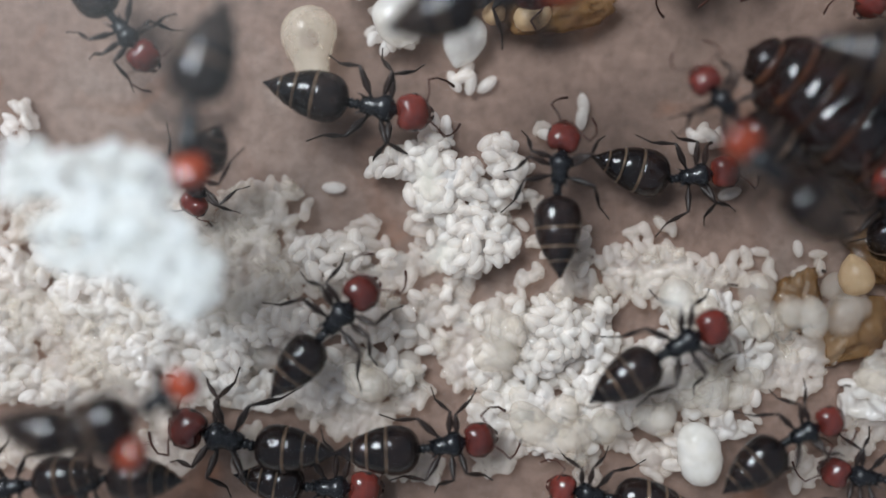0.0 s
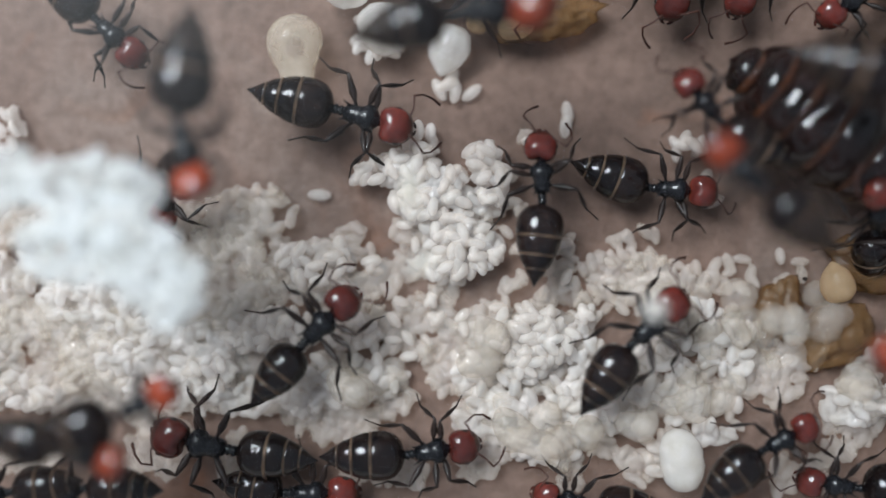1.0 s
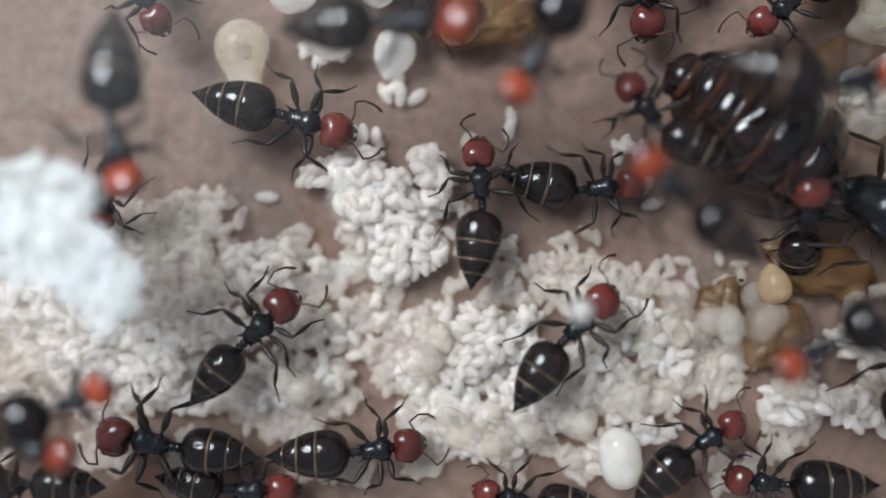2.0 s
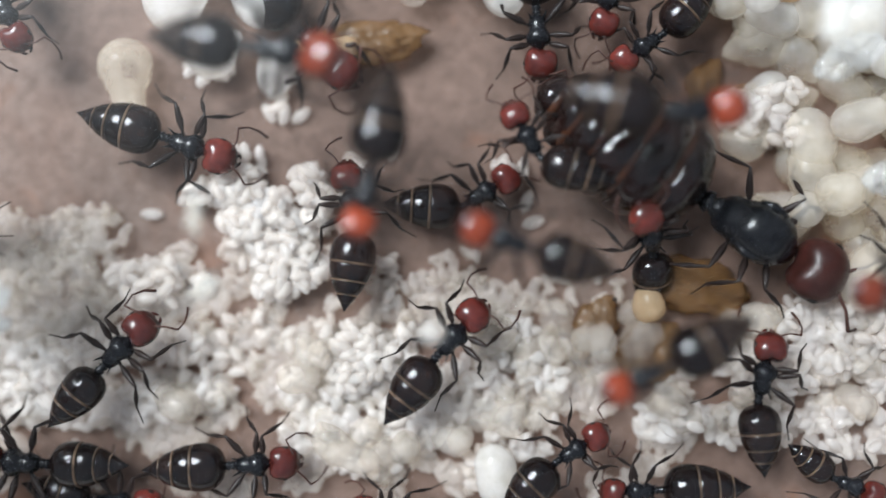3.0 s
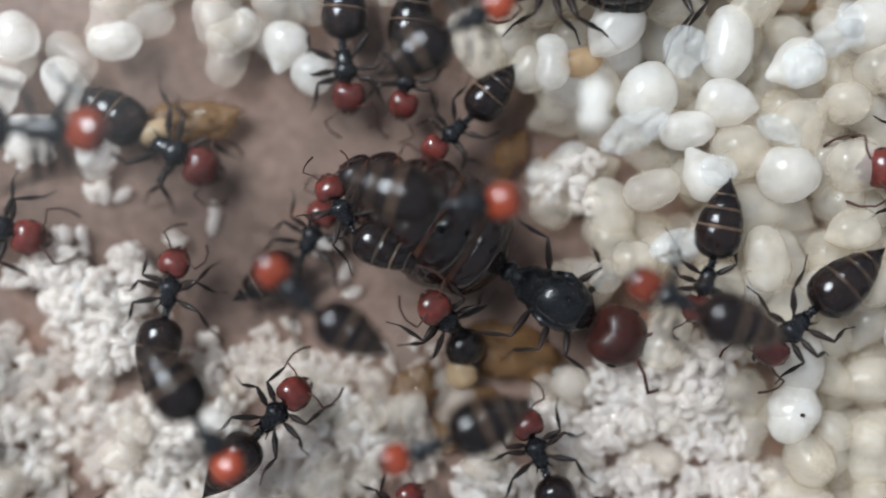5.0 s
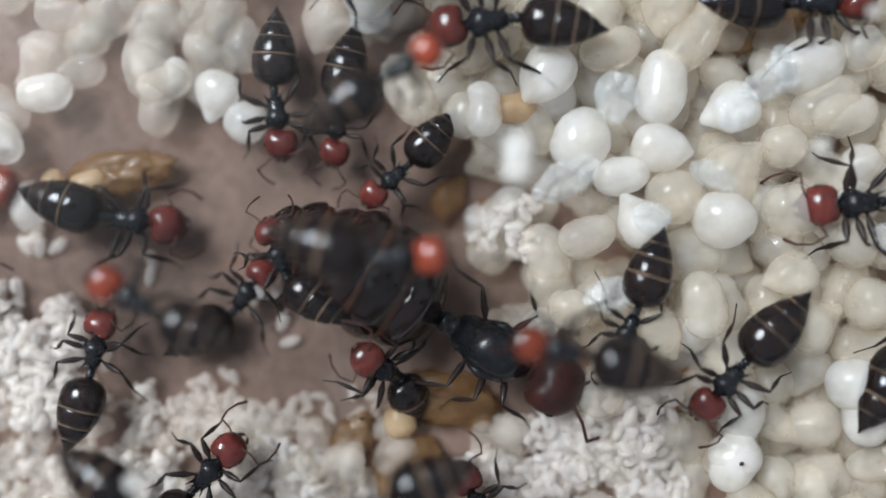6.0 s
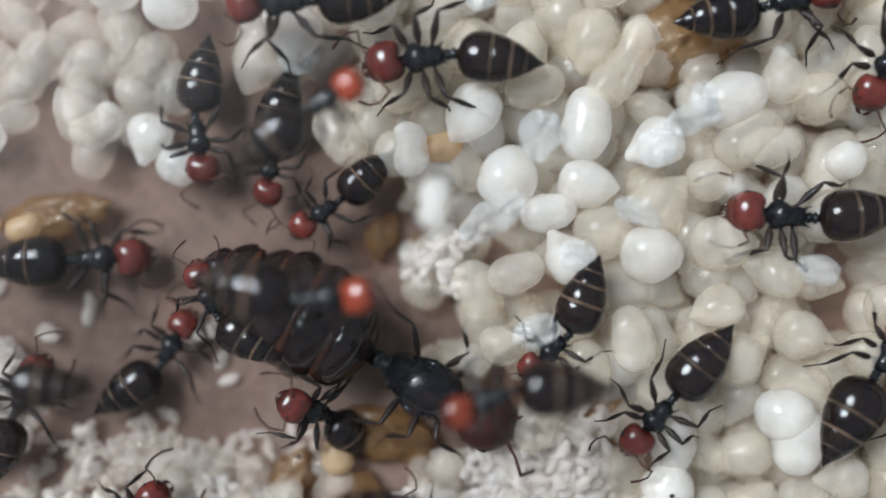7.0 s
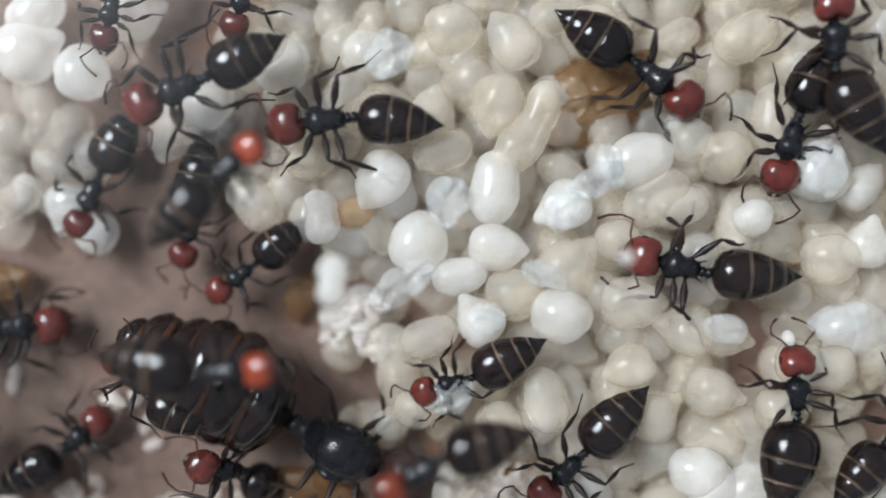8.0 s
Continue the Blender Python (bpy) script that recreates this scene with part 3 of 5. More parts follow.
BROOD = {
    "ridge": ("e", 0.5, 2.3, [(-2.2, 2.2, 0.68, 0.38), (-1.4, 2.3, 0.75, 0.45), (-1.0, 3.1, 0.37, 0.52), (-0.5, 2.0, 0.75, 0.45), (-0.5, 1.3, 1.12, 0.45), (-0.1, 0.6, 0.82, 0.52), (0.3, 0.1, 1.05, 0.60), (-0.2, -0.4, 0.67, 0.37), (0.7, 2.7, 0.42, 0.48), (1.0, 2.1, 0.52, 0.37), (0.7, 1.4, 0.60, 0.37), (-1.2, 1.4, 0.53, 0.37)]),
    "low_spread": ("e", -0.2, 1.5, [(-1.3, 0.5, 0.46, 0.39), (-2.8, 0.3, 0.70, 0.39), (-2.5, -0.3, 0.46, 0.39), (-3.3, -0.1, 0.39, 0.31), (-0.8, -1.6, 0.93, 0.39), (-0.2, -1.0, 0.46, 0.31), (-1.7, -2.2, 0.93, 0.39), (-0.5, -1.9, 0.62, 0.34), (-2.3, -1.9, 0.46, 0.28), (1.9, 3.2, 0.31, 0.18), (2.9, 0.3, 0.38, 0.31), (2.9, -0.4, 0.38, 0.28), (-1.4, -2.6, 0.85, 0.34), (-3.4, -3.2, 0.70, 0.39), (0.5, -1.9, 0.54, 0.31), (1.1, -1.6, 0.46, 0.31)]),
    "left_field": ("e", -0.1, 1.4, [(-5.5, 1.1, 1.09, 0.62), (-6.2, -0.0, 0.93, 0.70), (-5.4, -1.1, 0.78, 0.62), (-4.2, -1.0, 0.54, 0.46), (-12.0, -1.2, 1.26, 0.70), (-12.0, -2.4, 1.42, 0.86), (-10.6, -2.1, 1.26, 0.78), (-10.5, -3.5, 1.26, 0.70), (-12.1, -3.9, 0.95, 0.70), (-9.0, -2.7, 1.25, 0.62), (-9.1, -3.6, 0.94, 0.54), (-7.6, -2.7, 0.94, 0.62), (-6.9, -3.4, 0.86, 0.70), (-7.4, -1.7, 0.94, 0.62), (-6.2, -1.7, 0.70, 0.54), (-9.8, -1.2, 1.25, 0.78), (-8.2, -0.8, 1.25, 0.77), (-7.8, 0.3, 0.94, 0.77), (-9.8, 0.4, 1.41, 0.78), (-11.7, 0.4, 1.26, 0.93)]),
    "far_left_field": ("e", 0.2, 1.6, [(-13.7, -2.2, 1.09, 0.92), (-13.4, -3.6, 1.09, 0.92), (-12.0, -4.1, 0.93, 0.49), (-6.9, -3.4, 1.00, 0.69), (-12.6, 3.1, 0.39, 0.61), (-12.5, -0.8, 0.93, 0.61)]),
    "left_knots": ("e", 0.4, 2.4, [(-3.7, -0.5, 0.9, 0.7), (-3.0, -2.2, 0.9, 0.5), (-4.9, -2.3, 1.2, 0.6), (-4.4, -0.2, 0.55, 0.39), (-5.7, -2.4, 0.84, 0.42), (-5.1, -2.1, 0.61, 0.33), (-6.6, -3.4, 0.76, 0.46)]),
    "dim_bank": ("e", -0.5, 0.55, [(4.2, -1.0, 0.77, 0.59), (5.4, -0.4, 1.00, 0.56), (4.9, 0.7, 0.77, 0.34), (6.5, -1.8, 0.69, 0.56), (4.6, -0.1, 0.77, 0.46), (7.7, -1.7, 0.91, 0.62), (6.9, -2.5, 0.61, 0.62), (8.9, -2.2, 0.76, 0.85), (7.1, -3.0, 0.61, 0.39)]),
    "mound": ("e", 0.4, 2.4, [(2.1, -2.0, 1.05, 0.53), (1.5, -2.3, 0.60, 0.45), (2.7, -2.4, 0.67, 0.60), (2.0, -2.9, 0.75, 0.53), (3.6, -1.6, 0.37, 0.22)]),
    "upper_knots": ("e", 0.3, 1.5, [(-2.3, 5.9, 0.68, 0.54), (6.4, 3.1, 0.47, 0.30)]),
    "middle_small": ("s", 0.2, 1.3, [(-2.6, -3.9, 1.67, 0.68), (0.6, -2.9, 0.68, 0.53), (1.9, -4.6, 1.36, 0.61), (2.8, -5.3, 0.90, 0.38), (5.2, -4.3, 0.67, 0.60), (6.2, -5.4, 0.52, 0.68), (3.7, -4.6, 0.48, 0.48), (1.1, -2.3, 0.53, 0.30)]),
    "hollow_rim": ("e", 0.1, 1.2, [(1.1, -3.2, 1.26, 0.94), (3.2, -2.5, 0.94, 0.78), (3.6, -3.9, 1.25, 0.86), (6.4, -1.8, 1.09, 0.70), (7.6, -2.6, 0.93, 0.94), (7.0, -4.3, 1.09, 0.78)]),
    "near_queen": ("e", 0.3, 2.3, [(5.4, -3.2, 1.26, 0.87), (3.2, -4.0, 1.42, 0.63)]),
    "beyond_queen": ("e", 1.6, 2.2, [(14.7, -1.0, 1.0, 0.8), (15.6, -1.7, 1.2, 0.9), (14.0, -2.4, 1.5, 0.8), (17.1, -0.6, 1.2, 0.8), (17.4, -2.3, 1.4, 0.9), (12.6, -2.0, 0.8, 0.5), (13.3, -3.9, 1.4, 0.7), (15.9, -3.9, 1.4, 0.9), (11.0, -3.8, 1.1, 0.6), (17.7, 0.1, 0.9, 0.6), (18.2, -4.0, 1.2, 0.8)]),
    "near_queen_small": ("s", 0.2, 1.4, [(7.3, -1.7, 0.71, 0.79), (8.5, -1.7, 0.60, 0.60), (6.7, -3.5, 1.11, 0.79), (12.9, -0.9, 0.95, 0.55), (16.3, -2.8, 1.26, 0.79), (17.7, -1.0, 0.94, 0.79), (11.1, -3.4, 0.95, 0.79), (13.0, -3.1, 1.26, 0.79), (5.7, -1.9, 0.79, 0.63)]),
    "queen_side": ("e", 2.4, 2.2, [(13.3, 4.7, 0.93, 0.74), (14.1, 4.2, 0.62, 0.46), (13.8, 5.3, 0.62, 0.39), (16.4, -0.7, 1.39, 0.93), (17.0, -1.4, 0.77, 0.62)]),
    "lower_left": ("e", 0.1, 1.8, [(-3.8, -3.9, 1.35, 0.63), (-5.4, -4.2, 1.28, 0.48), (-8.8, -2.7, 1.45, 0.95), (-10.2, -1.5, 1.45, 0.95), (-7.1, -4.0, 1.28, 0.63)]),
    "low_bank": ("e", -0.5, 0.5, [(2.7, -0.9, 1.95, 0.97), (6.3, -0.9, 1.30, 0.81), (0.9, 1.1, 0.98, 0.65), (8.4, -0.3, 1.46, 0.65)]),
    "low_small": ("s", -0.2, 1.0, [(9.2, -1.3, 1.60, 0.80), (6.0, -1.8, 2.24, 0.48), (13.2, -1.4, 0.80, 0.80)]),
    "top_row": ("l", 0.3, 1.1, [(1.5, 9.6, 1.89, 0.71), (3.9, 9.4, 1.26, 0.63), (1.1, 11.0, 1.42, 0.79), (4.1, 10.8, 1.42, 0.79), (6.0, 10.9, 0.94, 0.94), (9.0, 10.8, 0.94, 0.78), (9.9, 11.1, 0.94, 0.63)]),
    "near_edge": ("e", 0.1, 1.7, [(1.2, -4.5, 1.26, 0.71), (2.6, -5.2, 0.94, 0.55), (4.0, -4.2, 1.10, 0.71), (5.8, -5.3, 0.55, 0.71), (-2.5, -3.5, 1.19, 0.55), (-6.8, -2.8, 0.96, 0.87), (-8.2, -4.0, 0.96, 0.64)]),
    "glass_clump": ("e", 5.0, 4.0, [(-10.0, 1.5, 0.57, 0.69), (-8.0, 1.3, 1.50, 0.75), (-7.9, 0.0, 1.88, 0.81), (-6.5, -0.7, 1.06, 0.62), (-6.2, -1.4, 0.56, 0.31)]),
}

def scatter(ellipses, per_mm2, rng):
    """Random places over a patch, thicker towards its middle: x, y and the rise of the heap (0 to 1)."""
    for cx, cy, rx, ry in ellipses:
        for _ in range(max(3, int(math.pi * rx * ry * per_mm2))):
            r, a = math.sqrt(rng.random()) * 0.95, rng.uniform(0, 2 * math.pi)
            yield cx + rx * r * math.cos(a), cy + ry * r * math.sin(a), 1 - 0.85 * r * r


def build_brood():
    rng = random.Random(11)
    for name, (kind, top, layers, ellipses) in BROOD.items():
        if kind == "e":
            on_glass = top > 4
            items = []
            for x, y, rise in scatter(ellipses, 12.0 * layers, rng):
                a = rng.uniform(0.225, 0.305)
                low = rough_ground(x, y) + 0.15
                if on_glass:
                    z = 5.12 - 1.9 * rise * rng.random()
                else:
                    pile = 0.25 if top < 0 else (0.35 + 0.30 * max(0.0, top + 0.35 - low)) * rise ** 0.5
                    z = low + pile * rng.random()
                items.append((x, y, z, a, a * rng.uniform(0.50, 0.60), rng.uniform(0, 6.283), rng.uniform(-0.35, 0.35)))
            label = "clump of white ant eggs stuck under the glass lid" if on_glass else "loose spread of tiny pale oval ant eggs" if top < 0 else "piled clump of tiny white oval ant eggs"
            tagged(fused_heap(items, M_LID_EGG if on_glass else M_LOW_EGG if top < 0 else M_EGG), label, "ant eggs", "egg clumps", "stuff")
        else:
            big = kind == "l"
            for x, y, rise in scatter(ellipses, (0.7 if big else 1.35) * layers, rng):
                size = rng.uniform(1.0, 1.3) if big else rng.uniform(0.62, 0.95)
                low = rough_ground(x, y) + 0.4 * size
                buried(x, y, low + max(0.0, top + 0.2 - low) * rise * rng.random(), size, rng.choice(("pear", "plump", "bean", "oval", "round")),
                      "dim", rng.uniform(0, 360), rng.uniform(-20, 20), rng.uniform(0, 360))
    # a thin tan layer of eggs over the floor, with bare gaps
    items = []
    for _ in range(7500):
        x, y = rng.uniform(-14, 12.5), rng.uniform(-6.4, 1.6)
        cover = noise.noise(Vector((x * 0.55, y * 0.55, 21.0))) + 0.35 * noise.noise(Vector((x * 1.6, y * 1.6, 4.0)))
        if (y > 0.2 and x > -5.0) or (x > 8.8 and y > -2.2) or cover < (0.10 if y < -4.6 else -0.08) + (0.20 if x > -3.5 and y > -3.4 else 0.0):
            continue
        a = rng.uniform(0.22, 0.30)
        items.append((x, y, rough_ground(x, y) + 0.12 + 0.25 * rng.random(), a, a * rng.uniform(0.5, 0.6), rng.uniform(0, 6.283), rng.uniform(-0.3, 0.3)))
    tagged(fused_heap(items, M_LOW_EGG), "thin layer of tan translucent ant eggs over the floor", "ant eggs", "egg clumps", "stuff")
    # the great heap of grown larvae
    placed = []
    for layer in range(3):
        step = (1.12, 1.20, 1.62)[layer]
        y = -8.0
        while y < 16.0:
            x = 9.8
            while x < 30.0:
                px, py = x + rng.uniform(-0.35, 0.35), y + rng.uniform(-0.35, 0.35)
                x += step
                edge = 12.7 - 2.0 * min(1.0, max(0.0, (py - 7.0) / 1.6)) + 0.5 * math.sin(py * 1.3) + (2.6 if py < 1.6 else 0.0) + (3.2 if py < 0.2 else 0.0)
                if px < edge + 0.35 * layer:
                    continue
                if layer and math.hypot(px - 13.3, py - 4.5) < 1.2:
                    continue
                bare = noise.noise(Vector((px * 0.35, py * 0.35, 12.3)))
                if (bare > 0.40 and layer) or (bare > 0.52):
                    continue
                if layer == 2 and 11.5 < px < 27.5 and 1.2 < py < 13.4:
                    continue
                if layer == 2 and noise.noise(Vector((px * 0.3, py * 0.3, 40.0))) < 0.02:
                    continue
                z = rough_ground(px, py) + (0.48, 1.15, 1.75)[layer] + rng.uniform(-0.12, 0.16)
                tone = "white" if rng.random() < (0.03, 0.10, 0.5)[layer] else "cream"
                near = layer > 0 and 12 < px < 23.5 and -2 < py < 10.5
                (larva if near else buried)(px, py, z, rng.uniform(1.05, 1.40), rng.choice(("pear", "plump", "plump", "plump", "oval", "oval", "round", "bean")), tone,
                      rng.uniform(0, 360), rng.uniform(-14, 14), rng.uniform(0, 360))
            y += step
    # larvae along the far side of the hollow, their shade put into the skin colour
    for px, py in ((-8 + 1.42 * i + rng.uniform(-0.4, 0.4), 8.7 + 1.12 * j + rng.uniform(-0.35, 0.35)) for i in range(15) for j in range(5)):
        if noise.noise(Vector((px * 0.4, py * 0.4, 5.5))) < -0.04:
            buried(px, py, rough_ground(px, py) + 0.45 + 0.3 * rng.random(), rng.uniform(1.05, 1.35), rng.choice(("pear", "plump", "oval", "bean")),
                  "dim", rng.uniform(0, 360), rng.uniform(-15, 15), rng.uniform(0, 360))
    join_heap()
    melt_heaps()


build_brood()


def build_loose_eggs():
    """Eggs that lie on top of the clumps and can be told apart one by one."""
    rng = random.Random(23)
    verts, faces = egg_shape(14, 10)
    me = bpy.data.meshes.new("egg")
    me.from_pydata((verts * (0.27, 0.148, 0.148) * MM).tolist(), [], faces)
    me.polygons.foreach_set("use_smooth", [True] * len(me.polygons))
    me.materials.append(M_EGG)
    me.update()
    for name, count in (("ridge", 125), ("mound", 60), ("left_knots", 50), ("queen_side", 22), ("upper_knots", 10), ("low_spread", 28)):
        kind, top, layers, ellipses = BROOD[name]
        room = sum(rx * ry for _, _, rx, ry in ellipses)
        for cx, cy, rx, ry in ellipses:
            for _ in range(max(1, round(count * rx * ry / room))):
                r, turn = math.sqrt(rng.random()), rng.uniform(0, 2 * math.pi)
                x, y = cx + rx * r * math.cos(turn), cy + ry * r * math.sin(turn)
                low = rough_ground(x, y) + 0.15
                pile = 0.25 if top < 0 else (0.35 + 0.30 * max(0.0, top + 0.35 - low)) * (1 - 0.85 * min(0.95, r) ** 2) ** 0.5
                ob = tagged(new("egg", me), "tiny translucent white oval ant egg on a clump", "ant egg", "loose eggs")
                ob.matrix_basis = at(x, y, low + pile + 0.05, 0, rng.uniform(-14, 14), rng.uniform(0, 360)) @ Matrix.Scale(rng.uniform(0.88, 1.15), 4)


build_loose_eggs()


def build_single_brood():
    """Brood that lies apart and is easily told from the heap."""
    g = rough_ground
    larva(-4.46, 4.95, -0.15, 1.5, "waisted", "cream", -81, 0, 0, label="long waisted glassy white ant larva under a worker")
    larva(-0.32, 5.70, g(-0.32, 5.7) + 0.45, 1.05, "pear", "white", 250, 0, 0, label="pear-shaped white ant larva on bare floor")
    larva(6.1, 7.9, 0.0, 1.15, "round", "white", 40, 0, 0, label="shiny white ant larva beside the hollow")
    larva(3.69, -4.61, 0.35, 0.75, "round", "dim", 100, 60, 0, label="rounded cream ant larva standing on end")
    larva(6.2, -5.4, 0.2, 1.2, "oval", "white", 100, 0, 0, label="smooth white ant larva on the nest floor")
    larva(2.0, -4.9, 0.4, 1.1, "long", "dim", -28, 0, 0, label="long cream ant larva on the nest floor")
    larva(0.7, -2.9, 0.45, 0.85, "oval", "dim", 10, 0, 0, label="smooth oval cream ant larva")
    larva(19.41, -1.65, 1.0, 1.25, "oval", "white", 70, 0, 0, label="large smooth white ant larva with a dark speck")
    larva(14.3, 2.1, 0.7, 0.95, "round", "cream", 20, 0, 0, label="round yellowish ant larva beside the queen's head")
    larva(23.0, -0.3, 1.2, 1.4, "oval", "white", 80, 0, 0, label="large oval white ant larva")
    larva(9.0, -1.7, 0.6, 0.75, "oval", "dim", 90, 0, 0, label="smooth small cream ant larva")
    def lay(kind, tone, x, y, wide, yaw):
        """A larva on top of the heap, by its width."""
        size = wide / {"pear": 1.12, "plump": 1.17, "oval": 1.0, "round": 1.04, "long": 0.86, "bean": 0.97}[kind]
        larva(x, y, g(x, y) + (2.12 if tone == "white" else 2.0), size * 1.1, kind, tone, yaw, 0, 35)

    lay("pear", "white", 21.54, 8.93, 1.41, 18)
    lay("plump", "white", 19.38, 7.84, 1.26, 200)
    lay("oval", "white", 17.56, 8.44, 1.31, 80)
    lay("pear", "white", 14.48, 8.88, 1.31, 228)
    lay("round", "white", 15.38, 7.06, 1.51, 60)
    lay("pear", "white", 17.46, 6.8, 1.21, -12)
    lay("oval", "white", 16.45, 6.08, 1.0, 10)
    lay("plump", "white", 16.91, 4.87, 1.2, 120)
    lay("round", "white", 19.1, 4.86, 1.45, -10)
    lay("plump", "white", 26.36, 8.45, 1.6, 75)
    lay("round", "white", 24.48, 7.2, 0.95, 30)
    lay("round", "white", 22.57, 0.41, 1.36, 0)
    lay("bean", "white", 12.81, 7.93, 0.9, 90)
    lay("long", "cream", 18.64, 9.96, 1.15, 55)
    lay("plump", "cream", 19.43, 6.15, 1.5, 40)
    lay("round", "cream", 17.88, 5.49, 1.41, 0)
    lay("round", "cream", 20.79, 6.81, 1.11, 0)
    lay("pear", "cream", 17.72, 10.73, 1.31, 250)
    lay("oval", "cream", 21.96, 7.87, 1.31, 30)
    lay("round", "cream", 23.83, 8.91, 1.36, 0)
    lay("oval", "cream", 22.49, 7.6, 1.1, 10)
    lay("pear", "cream", 21.03, 5.06, 1.36, -5)
    lay("round", "cream", 26.52, 5.94, 1.36, 0)
    lay("plump", "cream", 22.5, 4.3, 1.36, 160)
    lay("plump", "cream", 23.6, 4.0, 1.1, -20)
    lay("pear", "cream", 20.93, 3.39, 1.1, 195)
    lay("plump", "cream", 23.15, 2.5, 1.29, -20)
    lay("bean", "cream", 25.89, 3.03, 1.29, -10)
    lay("round", "cream", 16.64, 12.84, 1.36, 0)
    lay("plump", "cream", 24.93, 1.95, 1.21, 0)
    lay("oval", "cream", 15.53, 4.47, 1.06, 20)
    lay("oval", "cream", 24.62, 12.11, 1.21, 30)
    lay("plump", "cream", 22.96, 9.49, 1.21, 100)
    lay("round", "cream", 15.03, 2.52, 1.1, 0)
    lay("pear", "cream", 15.9, 10.4, 1.3, 70)
    lay("plump", "cream", 14.3, 10.6, 1.25, 200)
    lay("oval", "cream", 12.7, 9.6, 1.1, 30)
    lay("plump", "cream", 21.5, 2.0, 1.3, 30)
    lay("oval", "cream", 18.6, 2.6, 1.2, 100)
    lay("pear", "cream", 17.3, 1.9, 1.2, -60)
    lay("plump", "cream", 23.9, 5.6, 1.3, -40)
    lay("oval", "cream", 25.2, 9.9, 1.2, 80)
    lay("plump", "cream", 22.6, 11.0, 1.3, 10)
    lay("pear", "cream", 18.3, 12.4, 1.3, 120)
    lay("plump", "cream", 20.6, 12.6, 1.3, 0)
    lay("oval", "cream", 16.2, 9.5, 1.1, 15)
    for x, y, size, kind, yaw in ((-3.0, 7.4, 1.4, "plump", 20), (-0.9, 7.6, 1.2, "oval", 120), (-2.4, 8.9, 1.2, "plump", 200), (0.5, 8.8, 1.1, "oval", 10), (5.3, 8.7, 1.1, "plump", 250), (3.9, 9.0, 1.1, "bean", 30), (4.65, 13.1, 1.5, "plump", 20), (6.2, 12.4, 1.45, "round", 80), (9.6, 11.4, 1.3, "plump", 140), (4.9, 14.3, 1.3, "oval", 40), (7.7, 14.0, 1.3, "plump", 10), (11.9, 12.2, 1.3, "pear", 60), (-2.0, 6.1, 1.2, "plump", 30)):
        larva(x, y, g(x, y) + 0.62 * size + (0.6 if x > 9 else 0.3), size, kind, "white", yaw, 0, 20)
    # crumpled cast skins draped over the heap
    for x, y, a, b, yaw in ((14.85, 5.98, 1.0, 0.5, 35), (16.21, 8.13, 0.72, 0.6, 70), (20.29, 8.45, 0.85, 0.42, 22), (18.73, 6.02, 0.7, 0.36, -30), (19.3, 7.7, 0.6, 0.5, 60), (14.93, 12.12, 0.7, 0.6, 40),
                           (9.70, 10.82, 0.7, 0.6, 100), (20.6, 8.9, 0.5, 0.4, 100), (23.4, 4.3, 0.6, 0.4, -10), (26.3, 8.3, 0.7, 0.55, 70), (16.0, 2.9, 0.7, 0.5, 30), (17.1, 4.9, 0.5, 0.42, 0), (26.4, 4.4, 0.9, 0.4, 5)):
        bm = bmesh.new()
        ball(bm, 0, 0, 0, a, b, 0.12, 40, 18)
        for v in bm.verts:
            k = 1 + 0.28 * noise.noise(v.co * 1.8 + Vector((x, y, 0)))
            fold = 0.055 * math.sin(13 * v.co.y / b * 0.5 + 5 * noise.noise(v.co * 1.7 + Vector((y, x, 3)))) + 0.05 * noise.noise(v.co * 5 + Vector((x, 0, y)))
            v.co = Vector((v.co.x * k, v.co.y * k, v.co.z + fold - 0.30 * v.co.y * v.co.y - 0.15 * v.co.x * v.co.x))
        ob = tagged(new("cast_skin", finish(bm, "cast_skin", M_FILM)), "crumpled wet glistening white cast skin on larvae", "cast skin", "cast skins")
        ob.matrix_basis = at(x, y, g(x, y) + (2.82 if x > 12 else 1.5), 0, 0, yaw)
    # naked pupae
    for x, y, z, size, yaw, me, label in ((13.63, 8.02, 0.9, 0.85, 10, "oval", "peach-coloured ant pupa among white larvae"), (0.5, 6.35, -0.2, 0.6, 60, "round", "small peach-coloured ant pupa on bare floor"),
                                          (1.55, 6.25, -0.1, 0.75, 20, "oval", "yellowish ant pupa beside an amber husk"), (10.3, -0.6, 0.0, 0.8, 100, "pear", "yellow-brown ant pupa beside the queen")):
        ob = tagged(new("pupa", finish(larva_mesh(me), "pupa", M_PEACH)), label, "ant pupa", "pupae")
        ob.matrix_basis = at(x, y, z, 0, 0, yaw) @ Matrix.Scale(size, 4)
    # a bright white pupa held to the lid
    bm = bmesh.new()
    loft(bm, [(-0.62, 0, 0, 0.10, 0.1), (-0.56, 0, 0, 0.26, 0.24), (-0.40, 0, 0, 0.36, 0.33), (-0.22, 0, 0, 0.37, 0.34), (-0.12, 0, 0, 0.31, 0.28), (0.0, 0, 0, 0.33, 0.3),
              (0.18, 0, 0, 0.38, 0.34), (0.40, 0, 0, 0.35, 0.3), (0.56, 0, 0, 0.22, 0.2), (0.62, 0, 0, 0.08, 0.08)], 16)
    white = tagged(new("pupa", finish(bm, "pupa", M_PUPA)), "chalk-white waisted ant pupa stuck under the lid", "ant pupa", "pupae")
    white.matrix_basis = at(13.40, 6.29, 4.75, 0, 4, 84)
